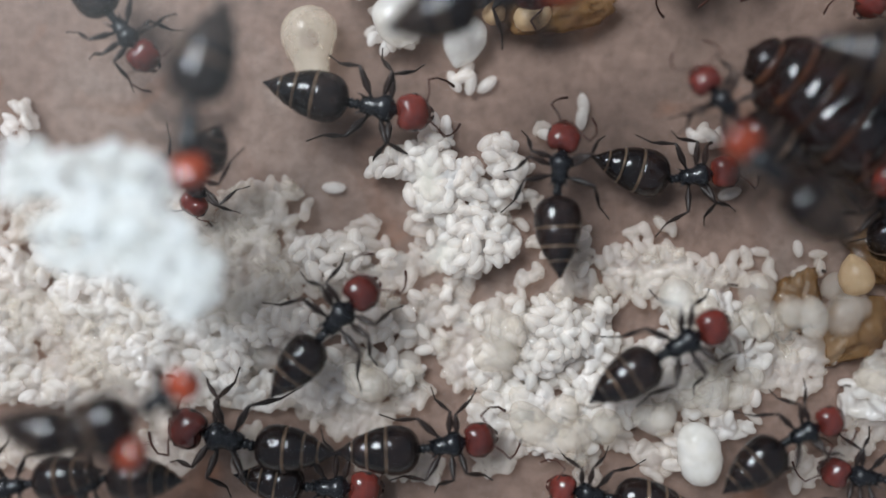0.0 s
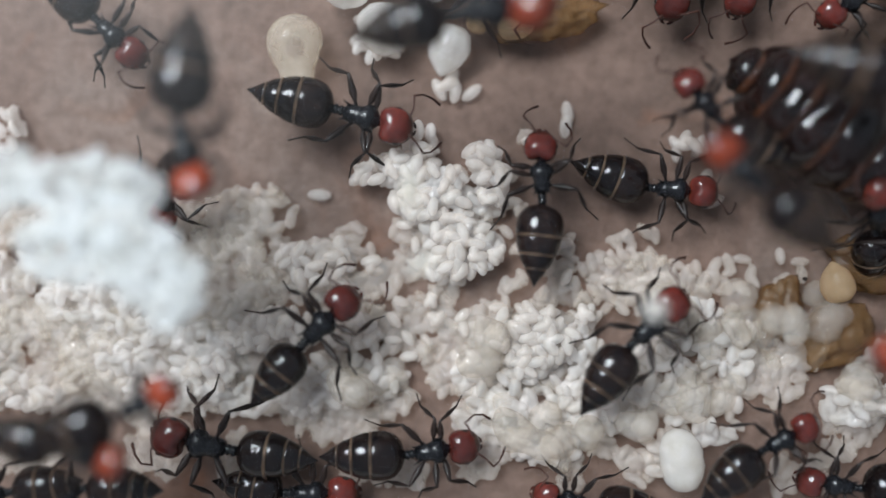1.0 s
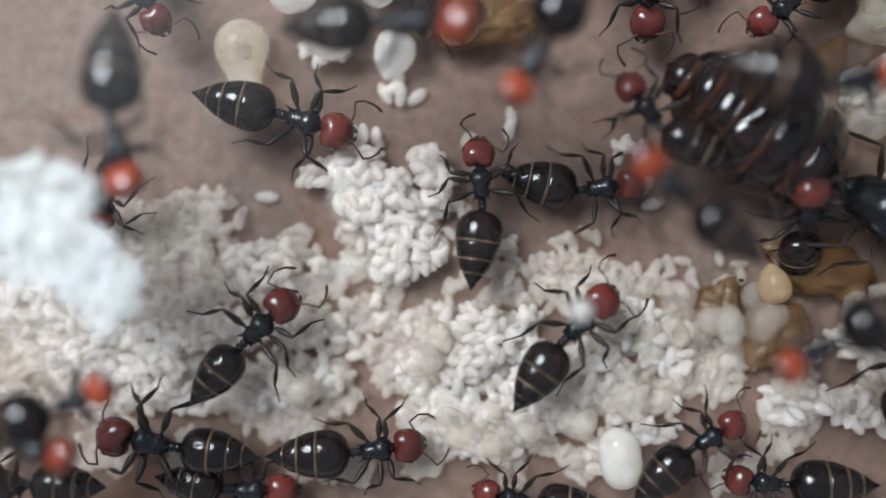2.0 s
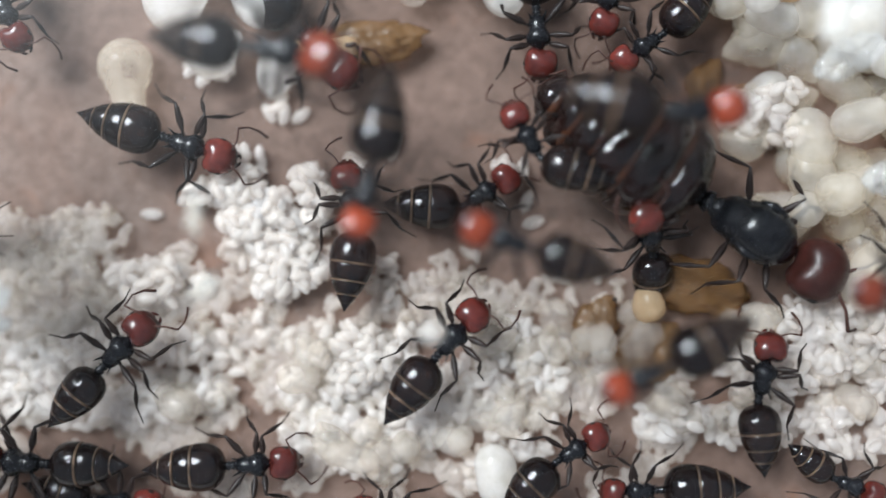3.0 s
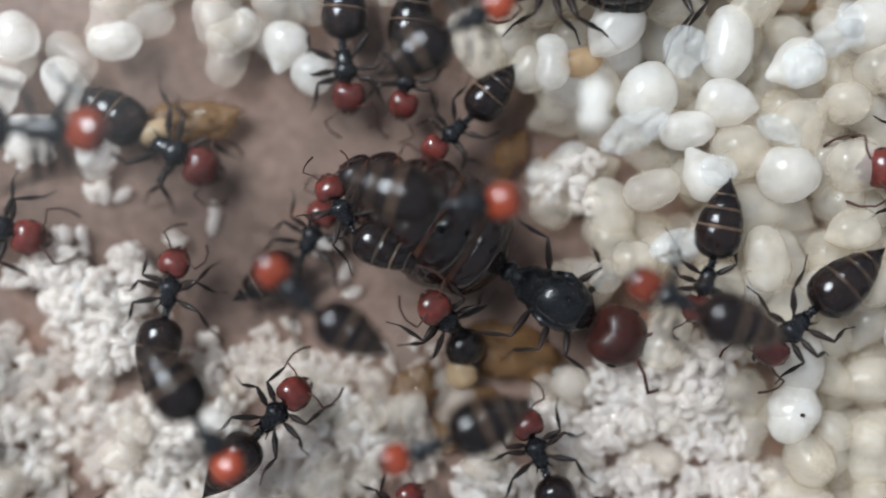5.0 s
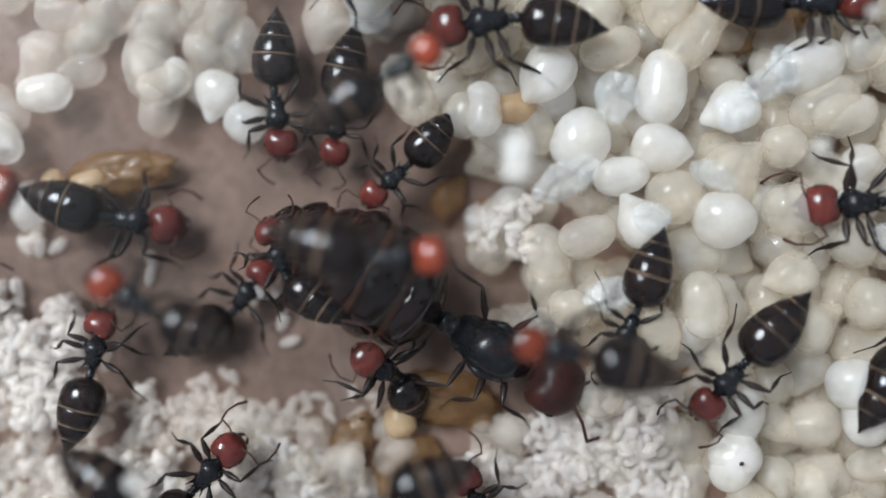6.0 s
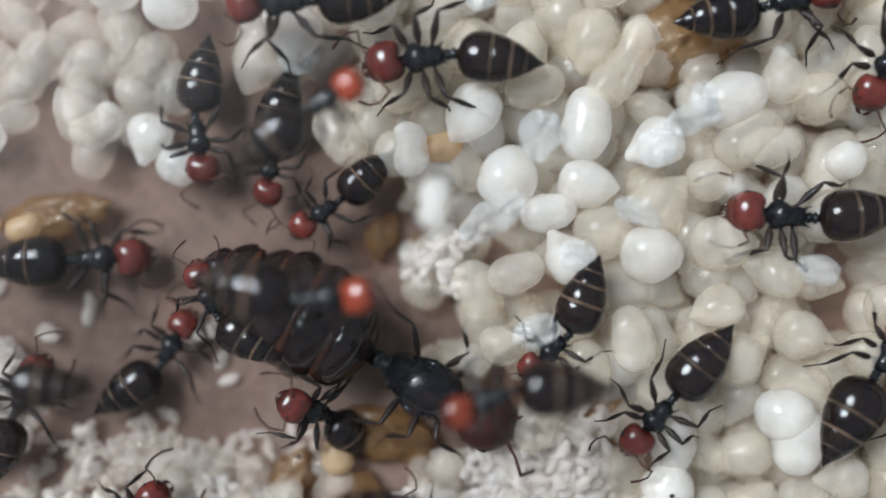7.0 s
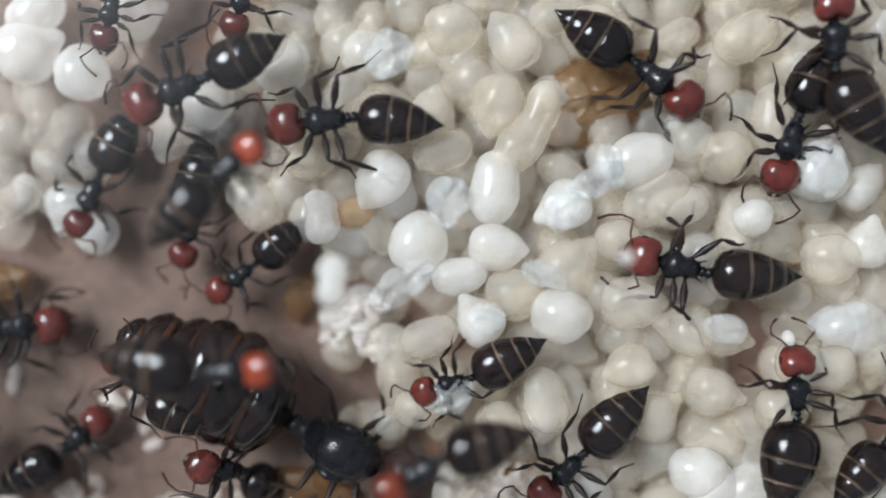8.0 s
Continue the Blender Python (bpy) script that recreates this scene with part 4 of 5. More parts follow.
    # amber husks and debris
    for x, y, z, a, b, h, yaw, seed in ((2.3, 6.55, -0.55, 1.6, 0.62, 0.42, 8, 1), (11.7, -0.1, -0.45, 1.5, 0.8, 0.4, -15, 2), (11.8, 5.7, -0.6, 0.7, 0.4, 0.3, 60, 3),
                                        (20.6, 10.9, 0.15, 2.1, 1.15, 0.7, 20, 4), (8.9, -1.4, -0.6, 0.9, 0.6, 0.4, 70, 5), (10.4, -2.1, -0.5, 1.1, 0.8, 0.4, 30, 6), (18.4, 0.2, -0.3, 1.2, 0.7, 0.4, 10, 7), (12.9, 4.9, -0.5, 0.8, 0.4, 0.3, 80, 8)):
        bm = bmesh.new()
        ball(bm, 0, 0, 0, a, b, h, 40, 26)
        for v in bm.verts:
            d = Vector((v.co.x * 1.4, v.co.y * 3, v.co.z * 3 + seed * 5))
            v.co *= 1 + 0.34 * noise.noise(d) + 0.20 * noise.noise(d * 3.1)
        husk = tagged(new("husk", finish(bm, "husk", M_AMBER)), "crumpled amber-brown husk on the nest floor", "husk", "husks")
        husk.matrix_basis = at(x, y, z, 0, 0, yaw)
    # single eggs and pearls of brood
    one = heap_mesh("egg", [(0, 0, 0, 0.34, 0.17, 0, 0)], M_EGG)
    for x, y, z, yaw in ((-3.84, 1.55, 0, 0), (3.0, 3.62, 0, 85), (3.05, 4.0, 0, 100), (-0.3, 4.67, 0.3, 20), (-0.1, 4.5, 0.2, 80), (-0.55, 4.55, 0.2, 120), (-0.25, 4.85, 0.1, 50), (0.35, 4.5, 0, 40), (7.1, 1.6, 0, 20), (6.9, 2.2, 0, 70)):
        egg = tagged(new("egg", one), "single white oval ant egg on the floor", "ant egg", "single eggs")
        egg.matrix_basis = at(x, y, g(x, y) + 0.16 + z, 0, 0, yaw)
    # round white eggs stuck under the lid
    for x, y, r in ((4.46, -1.08, 0.29), (20.34, 6.42, 0.19), (21.57, 9.44, 0.15)):
        bm = bmesh.new()
        ball(bm, 0, 0, 0, r, r * 0.92, r * 0.9, 16, 12)
        pearl = tagged(new("egg", finish(bm, "egg", M_PUPA)), "round white ant egg stuck under the glass lid", "ant egg", "eggs on the lid")
        pearl.matrix_basis = at(x, y, 5.24 - r * 0.9)
    # smears of dried moisture under the lid
    for x, y, a, b, yaw in ((-0.92, 1.44, 0.62, 0.13, 92), (-0.68, -0.18, 0.35, 0.20, 40), (-1.01, 1.38, 0.30, 0.15, 80)):
        bm = bmesh.new()
        ball(bm, 0, 0, 0, a, b, 0.1, 20, 10)
        for v in bm.verts:
            v.co.x *= 1 + 0.25 * noise.noise(v.co * 3 + Vector((x, y, 0)))
            v.co.y *= 1 + 0.35 * noise.noise(v.co * 4 + Vector((y, x, 0)))
        smear = tagged(new("smear", finish(bm, "smear", M_SMEAR)), "thin whitish smear dried under the glass lid", "smear", "smears")
        smear.matrix_basis = at(x, y, 5.16, 0, 0, yaw)
    # dark specks on brood and floor
    bm = bmesh.new()
    ball(bm, 0, 0, 0, 0.075, 0.06, 0.04, 8, 6)
    speck_me = finish(bm, "speck", M_SPECK)
    for x, y, z in ((19.41, -1.6, 1.66), (9.28, -0.47, 0.42), (11.9, 0.0, -0.02), (20.3, 10.75, 0.84), (-5.2, -3.4, 0.75), (12.8, 1.6, 0.62)):
        speck = tagged(new("speck", speck_me), "tiny dark brown speck of dirt", "speck", "specks")
        speck.matrix_basis = at(x, y, z)


build_single_brood()

# ---- the colony ----
KIT = ant_kit(fat=0.94, wide=1.12, leg_thick=0.98)
QUEEN_KIT = ant_kit(M_QUEENHEAD, 1.0, 1.3, 0.8, True)
ANTS = {}


def worker(key, size, tail, label):
    rng = random.Random(sum(ord(c) * 7 for c in key) + len(key))
    ANTS[key] = build_ant("worker_ant", KIT, size, tail, label, "ant", "worker ants", rng, 1.2, head_size=0.92, leg_size=0.93)


worker("a", 0.99, 0.91, "black ant with a banded abdomen feeding at white eggs")
worker("b", 0.87, 0.97, "black ant with a red head standing over egg clumps")
worker("c", 0.81, 1.10, "black ant with a red head walking under the glass lid")
worker("d", 0.87, 0.98, "small black ant with a red head beside the queen")
worker("e", 0.84, 0.93, "black ant with a red head hanging under the glass lid")
worker("f", 0.93, 0.89, "black ant with a red head and banded abdomen on the brood")
worker("g", 0.95, 0.80, "black ant with a red head and banded abdomen on the brood")
worker("h", 0.91, 0.97, "black ant with a red head and banded abdomen on the brood")
worker("i", 1.07, 0.80, "black ant with a red head and banded abdomen on the brood")
worker("j", 0.93, 0.80, "black ant with a red head and banded abdomen on the brood")
worker("k", 0.78, 1.13, "black ant with a red head hanging under the glass lid")
worker("k2", 0.78, 0.98, "black ant with a red head hanging under the glass lid")
worker("k5", 0.80, 0.94, "black ant with a red head and banded abdomen on the brood")
worker("k3", 0.78, 1.02, "black ant with a red head and banded abdomen on the brood")
worker("l", 0.78, 1.01, "black ant with a red head and banded abdomen on the brood")
worker("m", 0.82, 0.99, "black ant with a red head and banded abdomen on the brood")
worker("n", 0.91, 1.07, "black ant with a red head hanging under the glass lid")
worker("o", 0.78, 0.90, "black ant with a red head and banded abdomen on the brood")
worker("p", 1.09, 0.80, "black ant with a red head hanging under the glass lid")
worker("r", 1.09, 0.89, "black ant with a red head crossing the hollow")
worker("s", 0.93, 0.92, "black ant with a red head and banded abdomen on the brood")
worker("t", 0.83, 1.05, "black ant with a red head and banded abdomen on the brood")
worker("u", 0.78, 0.98, "black ant with a red head and banded abdomen on the brood")
worker("v", 0.89, 1.11, "black ant with a red head hanging under the glass lid")
worker("w", 0.78, 1.00, "black ant with a dark red head leaning against the queen")
worker("w2", 0.92, 0.85, "small black ant with a red head below the queen")
worker("x", 0.78, 1.13, "black ant with a red head hanging under the glass lid")
worker("y", 0.89, 0.85, "black ant with a red head and banded abdomen on the brood")
worker("z1", 0.78, 1.16, "black ant with a red head and banded abdomen on the brood")
worker("z2", 0.72, 0.80, "black ant with a red head and banded abdomen on the brood")
worker("z3", 0.78, 1.07, "black ant with a red head and banded abdomen on the brood")
worker("aa", 0.79, 1.08, "black ant with a banded abdomen among white larvae")
worker("bb", 0.84, 1.06, "black ant with a red head hanging under the glass lid")
worker("cc", 0.91, 1.03, "black ant with a banded abdomen tending white larvae")
worker("dd", 1.08, 0.85, "black ant with a banded abdomen walking over larvae")
worker("ee", 1.08, 0.85, "black ant with a red head standing on white larvae")
worker("ff", 0.92, 1.12, "black ant with a red head and banded abdomen on the brood")
worker("gg", 1.02, 0.85, "black ant with a red head and banded abdomen on the brood")
worker("hh", 1.04, 0.93, "black ant with a red head and banded abdomen on the brood")
worker("ii", 1.03, 0.80, "black ant with a red head and banded abdomen on the brood")
worker("jj", 1.10, 0.80, "black ant with a red head and banded abdomen on the brood")
worker("kk", 1.09, 0.82, "black ant with a red head and banded abdomen on the brood")
worker("ll", 0.78, 1.05, "black ant with a red head hanging under the glass lid")
worker("oo", 0.79, 1.09, "black ant with a red head and banded abdomen on the brood")
worker("oq", 0.78, 1.05, "black ant with a red head and banded abdomen on the brood")
ANTS["Q"] = build_ant("queen_ant", QUEEN_KIT, 2.1, 0.98, "large glossy black queen ant with a swollen banded abdomen", "ant queen", "", random.Random(5), 1.2, 0.74, 0.56)


bm = bmesh.new()
ball(bm, 0.72, 0.12, 0.0, 0.30, 0.22, 0.2, 14, 10)
held = part("egg", finish(bm, "egg", M_PUPA), [o for o in ANTS["ff"][0].children if o.name.startswith("head")][0], "white egg held in the jaws")


def travel(key, z, hanging, rows, pitch=0):
    """Carry an ant along rows of seconds, place, heading and the swing of its gaster. A hanging ant walks upside down under the lid."""
    root, gaster, legs = ANTS[key]
    over = pose(0, 0, 0, 180) if hanging else Matrix()
    side = -1 if hanging else 1
    walk(root, [(t, at(x, y, z, 0, pitch, head) @ over) for t, x, y, head, swing in rows])
    walk(gaster, [(t, pose(0, 0, 0, 0, 4, swing * side)) for t, x, y, head, swing in rows])


def stepping(key, start, end, beat=0.2, reach=15):
    """Swing a walking ant's legs, three and three in turn."""
    hips = {w: h for w, h in HIPS.items()}
    for n, (leg, which, side, turn) in enumerate(ANTS[key][2]):
        tripod = 1 if (which == "mid") == (side > 0) else -1
        hx, hy = hips[which]
        rows, t, k = [], start, 0
        if start > 0:
            rows.append((0.0, at(hx, hy * side, -0.06, 0, 0, turn)))
        while t <= end + 1e-6:
            rows.append((t, at(hx, hy * side, -0.06, 0, 0, turn * 0.5 + side * tripod * reach * (1 if k % 2 else -1))))
            t, k = t + beat, k + 1
        if rows[-1][0] < 8.0:
            rows.append((8.0, at(hx, hy * side, -0.06, 0, 0, turn)))
        walk(leg, rows)


def motions():
    travel("a", 0.6, False, [
        (0.0, -3.30, 3.73, -8, -4), (0.5, -3.30, 3.77, -12, 1), (1.0, -3.31, 3.80, -15, 4), (2.3, -3.38, 3.75, -17, 4),
        (2.5, -3.37, 3.69, -18, 4), (3.0, -3.24, 3.67, -18, 4), (3.5, -3.14, 3.58, -15, 3), (4.0, -3.13, 3.55, -13, 1),
        (4.5, -3.23, 3.61, -15, 2), (5.0, -3.40, 3.80, -19, 4), (8.0, -3.40, 3.80, -19, 4)])
    travel("b", 0.8, False, [
        (0.0, 2.21, 1.39, 84, 9), (0.5, 2.26, 1.42, 89, -1), (1.0, 2.28, 1.36, 93, -8), (2.3, 2.27, 1.27, 98, -17),
        (2.5, 2.23, 1.27, 104, -21), (3.0, 2.23, 1.20, 102, -19), (3.5, 2.16, 1.17, 92, -10), (4.0, 2.15, 1.19, 87, -9),
        (4.5, 2.06, 1.07, 83, -7), (5.0, 2.09, 1.02, 80, -3), (5.2, 2.00, 0.94, 76, -1), (6.3, 1.71, 0.85, 77, -5),
        (6.5, 1.55, 0.88, 74, -3), (7.0, 1.43, 0.95, 61, 6), (7.5, 1.41, 1.15, 57, 5), (8.0, 1.41, 1.15, 57, 5)])
    travel("c", 4.7, True, [
        (0.0, 4.07, 10.68, -118, 14), (1.0, 3.92, 9.97, -118, 14), (2.3, 3.34, 3.63, -121, 9), (2.5, 2.73, 3.04, -121, 0),
        (3.0, 3.02, 2.71, -103, 5), (3.5, 2.73, 0.97, -88, -0), (4.0, 2.91, 0.59, -60, -6), (4.5, 3.50, -0.08, -41, -13),
        (5.0, 3.95, -1.11, -56, 2), (5.2, 4.25, -1.66, -42, 5), (8.0, 4.25, -1.66, -42, 5)])
    travel("d", 0.0, False, [
        (0.0, 5.29, 1.90, 9, -24), (0.5, 5.26, 1.85, -3, -16), (1.0, 5.16, 1.89, -3, -14), (2.3, 4.83, 1.87, 21, -27),
        (2.5, 4.86, 1.87, 30, -33), (3.0, 5.03, 1.94, 34, -35), (3.5, 5.01, 2.17, 39, -29), (4.0, 5.12, 2.34, 49, -31),
        (4.5, 5.36, 2.46, 59, -31), (5.0, 5.70, 2.55, 64, -33), (5.2, 5.75, 2.52, 61, -31), (6.3, 5.39, 2.39, 52, -21),
        (6.5, 5.28, 2.31, 54, -22), (7.0, 5.28, 2.08, 58, -25), (7.5, 5.01, 1.71, 49, -19), (8.0, 4.61, 1.60, 38, -11)])
    travel("e", 4.7, True, [
        (0.0, 6.96, 1.45, 138, 1), (0.5, 6.89, 1.46, 138, 2), (1.0, 7.02, 1.48, 138, 4), (2.3, 7.06, 1.21, 140, 3),
        (2.5, 6.83, 1.14, 154, -2), (3.0, 6.82, 0.81, 161, 5), (3.5, 6.61, 0.83, 173, -1), (4.0, 6.59, 0.73, 176, 3),
        (4.5, 6.81, 0.83, 145, 17), (5.0, 6.83, 1.36, 136, 14), (5.2, 6.81, 1.52, 136, 14), (6.3, 4.06, 2.96, 164, 4),
        (6.5, 3.60, 2.92, 198, -29), (7.0, 3.14, 2.41, 187, -13), (8.0, 3.14, 2.41, 187, -13)])
    travel("f", 1.2, False, [
        (0.0, 4.85, -2.74, 30, 4), (0.5, 4.75, -2.53, 38, 7), (1.0, 4.55, -2.33, 46, 9), (2.3, 4.38, -2.18, 48, 9),
        (2.5, 4.39, -2.12, 49, 7), (3.0, 4.41, -2.18, 50, 4), (3.5, 4.42, -2.18, 51, 2), (4.0, 4.49, -2.19, 51, -1),
        (4.5, 4.53, -2.21, 49, 0), (5.0, 4.66, -2.25, 48, 1), (5.2, 4.70, -2.27, 48, 2), (6.3, 4.61, -2.32, 47, 3),
        (6.5, 4.51, -2.37, 47, 3), (7.0, 4.32, -2.46, 47, 2), (8.0, 4.32, -2.46, 47, 2)])
    travel("g", 1.2, False, [
        (0.0, -3.88, -2.48, 48, 4), (0.5, -3.86, -2.49, 48, 4), (1.0, -3.98, -2.54, 47, 4), (2.3, -4.25, -2.63, 46, 5),
        (2.5, -4.40, -2.70, 47, 3), (3.0, -4.57, -2.76, 47, 3), (3.5, -4.78, -2.78, 45, 3), (4.0, -4.97, -2.92, 45, 2),
        (4.5, -5.10, -3.06, 44, 2), (8.0, -5.10, -3.06, 44, 2)])
    travel("h", 0.6, False, [
        (0.0, -1.21, -5.39, 11, -8), (0.5, -1.21, -5.40, 11, -8), (1.0, -1.20, -5.39, 10, -8), (2.3, -1.13, -5.39, 9, -4),
        (2.5, -1.14, -5.33, 6, -1), (3.0, -1.19, -5.31, 5, -1), (3.5, -1.21, -5.29, 5, -2), (4.0, -1.25, -5.29, 5, -3),
        (4.5, -1.23, -5.26, 7, -4), (8.0, -1.23, -5.26, 7, -4)])
    travel("i", 0.6, False, [
        (0.0, -5.65, -5.43, 166, 11), (1.0, -5.72, -5.42, 169, 7), (2.3, -5.85, -5.39, 174, 4), (2.5, -6.00, -5.40, 177, 5),
        (3.0, -6.06, -5.43, 178, 4), (3.5, -6.10, -5.33, 182, -2), (8.0, -6.10, -5.33, 182, -2)])
    travel("j", 0.3, False, [
        (0.0, -4.32, -6.55, -0, -9), (1.0, -4.51, -6.57, 1, -10), (2.3, -4.83, -6.55, -1, -10), (2.5, -5.00, -6.47, -3, -10),
        (3.0, -5.06, -6.46, -4, -9), (8.0, -5.06, -6.46, -4, -9)])
    travel("k", 4.7, True, [
        (0.0, -7.47, -3.92, 32, -13), (1.0, -7.59, -3.87, 29, -11), (2.3, -7.66, -3.76, 25, -6), (2.5, -7.64, -3.79, 26, -8),
        (8.0, -7.64, -3.79, 26, -8)])
    travel("k2", 4.7, True, [
        (0.0, -8.80, -4.53, -12, 0), (1.0, -8.88, -4.57, -12, 0), (2.5, -8.55, -4.54, -8, -4), (8.0, -8.55, -4.54, -8, -4)])
    travel("k5", 1.5, False, [
        (0.0, -11.15, -6.34, -169, 1), (1.0, -11.30, -6.42, -169, 0), (2.5, -11.44, -6.48, -172, 2), (8.0, -11.44, -6.48, -172, 2)])
    travel("k3", 1.5, False, [
        (0.0, -9.24, -6.14, -158, -22), (1.0, -9.37, -6.25, -159, -21), (2.5, -9.46, -6.26, -164, -16), (8.0, -9.46, -6.26, -164, -16)])
    travel("l", 0.9, False, [
        (0.0, 8.15, -4.93, 27, 13), (0.5, 8.14, -4.95, 27, 12), (1.0, 8.05, -4.99, 30, 10), (2.3, 7.81, -5.00, 33, 11),
        (2.5, 7.76, -4.92, 33, 11), (3.0, 7.71, -4.90, 35, 11), (3.5, 7.66, -4.90, 37, 10), (4.0, 7.71, -4.93, 40, 7),
        (4.5, 7.77, -4.92, 42, 4), (5.0, 7.84, -4.83, 40, 3), (8.0, 7.84, -4.83, 40, 3)])
    travel("m", 1.2, False, [
        (0.0, -9.51, 5.85, -50, -2), (0.5, -9.57, 5.96, -37, -6), (1.0, -9.60, 6.01, -42, -2), (2.3, -6.77, 7.57, -65, 1),
        (2.5, -7.10, 7.37, -64, 2), (3.0, -7.57, 7.45, -66, 3), (3.5, -7.66, 7.40, -66, 3), (8.0, -7.66, 7.40, -66, 3)])
    travel("n", 4.7, True, [
        (0.0, -6.33, 3.09, -89, -19), (0.5, -6.22, 3.04, -76, -26), (1.0, -6.25, 3.02, -75, -21), (2.3, -6.48, 3.15, -77, -10),
        (2.5, -6.82, 3.06, -78, -7), (3.0, -7.10, 2.79, -79, -6), (8.0, -7.10, 2.79, -79, -6)])
    travel("o", 1.1, False, [
        (0.0, -7.08, 1.90, -115, -12), (0.5, -7.21, 1.84, -115, -16), (1.0, -7.51, 1.72, -117, -16), (2.3, -7.80, 1.65, -129, -4),
        (2.5, -8.07, 1.65, -130, -4), (3.0, -8.28, 1.54, -130, -3), (8.0, -8.28, 1.54, -130, -3)], 42)
    travel("p", 4.7, True, [
        (0.0, 0.09, 5.44, 13, 4), (0.5, 0.03, 5.30, 14, 5), (1.0, -0.21, 5.35, 6, 7), (2.3, -0.30, 5.29, -2, -0),
        (2.5, -0.29, 5.28, -7, -1), (3.0, -0.11, 5.36, -6, 0), (3.5, -0.09, 5.43, -4, 0), (4.0, -0.31, 5.47, -1, 0),
        (4.5, -0.44, 5.57, 0, 0), (5.0, -0.45, 5.77, -2, -0), (5.2, -0.58, 5.98, -5, 1), (8.0, -0.58, 5.98, -5, 1)])
    travel("r", 0.0, False, [
        (0.0, -0.09, 7.70, -27, 3), (2.3, -0.09, 7.70, -27, 3), (2.5, -0.06, 7.42, -23, -3), (3.0, 0.23, 6.91, -42, -4),
        (3.5, 0.19, 6.66, -48, 1), (4.0, 0.49, 6.73, -49, 7), (4.5, 0.95, 6.18, -41, 3), (5.0, 1.25, 6.15, -29, -5),
        (5.2, 1.53, 5.67, -24, -15), (6.3, 2.04, 5.31, -6, -3), (6.5, 2.20, 5.44, -5, 3), (7.0, 2.81, 5.30, 0, 1),
        (7.5, 2.61, 5.39, 2, 0), (8.0, 2.79, 5.41, -2, 3)])
    travel("s", 0.3, False, [
        (0.0, 5.40, 9.00, -86, -6), (1.2, 5.70, 8.30, -88, -6), (2.3, 6.90, 8.00, -91, -5), (2.5, 7.00, 7.95, -92, -3), (3.0, 6.93, 7.52, -84, -2),
        (3.5, 6.78, 8.11, -85, 1), (4.0, 6.73, 8.42, -82, -2), (4.5, 6.79, 8.45, -83, -17), (5.0, 6.95, 8.78, -83, -12),
        (5.2, 7.04, 8.75, -84, -12), (6.3, 6.90, 8.94, -83, -10), (6.5, 6.87, 9.08, -87, -7), (7.0, 6.69, 9.31, -84, -20),
        (7.5, 6.63, 9.53, -97, -22), (8.0, 6.42, 9.63, -116, -7)])
    travel("t", 0.3, False, [
        (0.0, 7.60, 9.20, -99, -1), (1.2, 7.70, 8.25, -99, -1), (2.4, 8.45, 9.60, -99, -1), (3.0, 9.02, 8.49, -99, -1), (3.5, 8.95, 8.31, -100, -1), (4.0, 8.66, 8.45, -96, -2),
        (4.5, 8.74, 8.38, -97, -1), (5.0, 8.81, 8.38, -95, -2), (5.2, 8.78, 8.39, -94, -6), (6.3, 8.76, 8.39, -97, -10),
        (6.5, 8.81, 8.38, -98, -11), (7.0, 8.82, 8.40, -96, -13), (7.5, 8.87, 8.41, -96, -10), (8.0, 9.05, 8.50, -107, 4)])
    travel("u", 0.4, False, [
        (0.0, 11.50, 7.29, -148, 4), (1.0, 10.96, 7.26, -148, 5), (2.3, 10.62, 7.22, -146, 8), (2.5, 10.44, 7.00, -146, 10),
        (3.0, 10.46, 6.83, -145, 12), (3.5, 10.63, 6.79, -145, 16), (4.0, 10.72, 6.73, -143, 17), (4.5, 10.62, 6.59, -141, 13),
        (5.0, 10.59, 6.58, -139, 8), (5.2, 10.67, 6.57, -139, 8), (6.3, 10.75, 6.67, -143, 7), (6.5, 10.75, 6.71, -146, 6),
        (7.0, 10.76, 6.71, -148, 8), (7.5, 10.79, 6.76, -148, 6), (8.0, 10.74, 6.79, -147, 3)])
    travel("v", 4.7, True, [
        (0.0, 9.90, 4.08, 9, -23), (2.3, 9.90, 4.08, 9, -23), (2.5, 9.69, 4.05, 7, -20), (3.0, 9.54, 4.04, 5, -18),
        (3.5, 9.53, 4.00, 3, -18), (4.0, 9.51, 3.95, 3, -19), (4.5, 9.58, 3.89, 3, -21), (5.0, 9.73, 3.89, 4, -21),
        (5.2, 9.81, 3.94, 3, -19), (6.3, 9.87, 4.03, 1, -18), (6.5, 9.94, 4.04, 2, -19), (7.0, 10.01, 4.16, 1, -15),
        (7.5, 10.03, 4.27, -1, -13), (8.0, 10.00, 4.28, -1, -12)])
    travel("w", 1.8, False, [
        (0.0, 6.64, 3.25, 132, 17), (1.0, 6.69, 3.40, 131, 19), (2.3, 6.93, 3.35, 128, 30), (2.5, 7.07, 3.27, 128, 33),
        (3.0, 7.10, 3.16, 123, 41), (3.5, 7.07, 3.13, 120, 43), (4.0, 7.12, 3.20, 121, 38), (4.5, 7.28, 3.27, 122, 35),
        (5.0, 7.44, 3.31, 119, 34), (5.2, 7.53, 3.34, 116, 34), (6.3, 7.48, 3.54, 106, 35), (6.5, 7.44, 3.59, 104, 36),
        (7.0, 7.54, 3.52, 113, 33), (7.5, 7.78, 3.37, 127, 23), (8.0, 7.92, 3.33, 127, 22)])
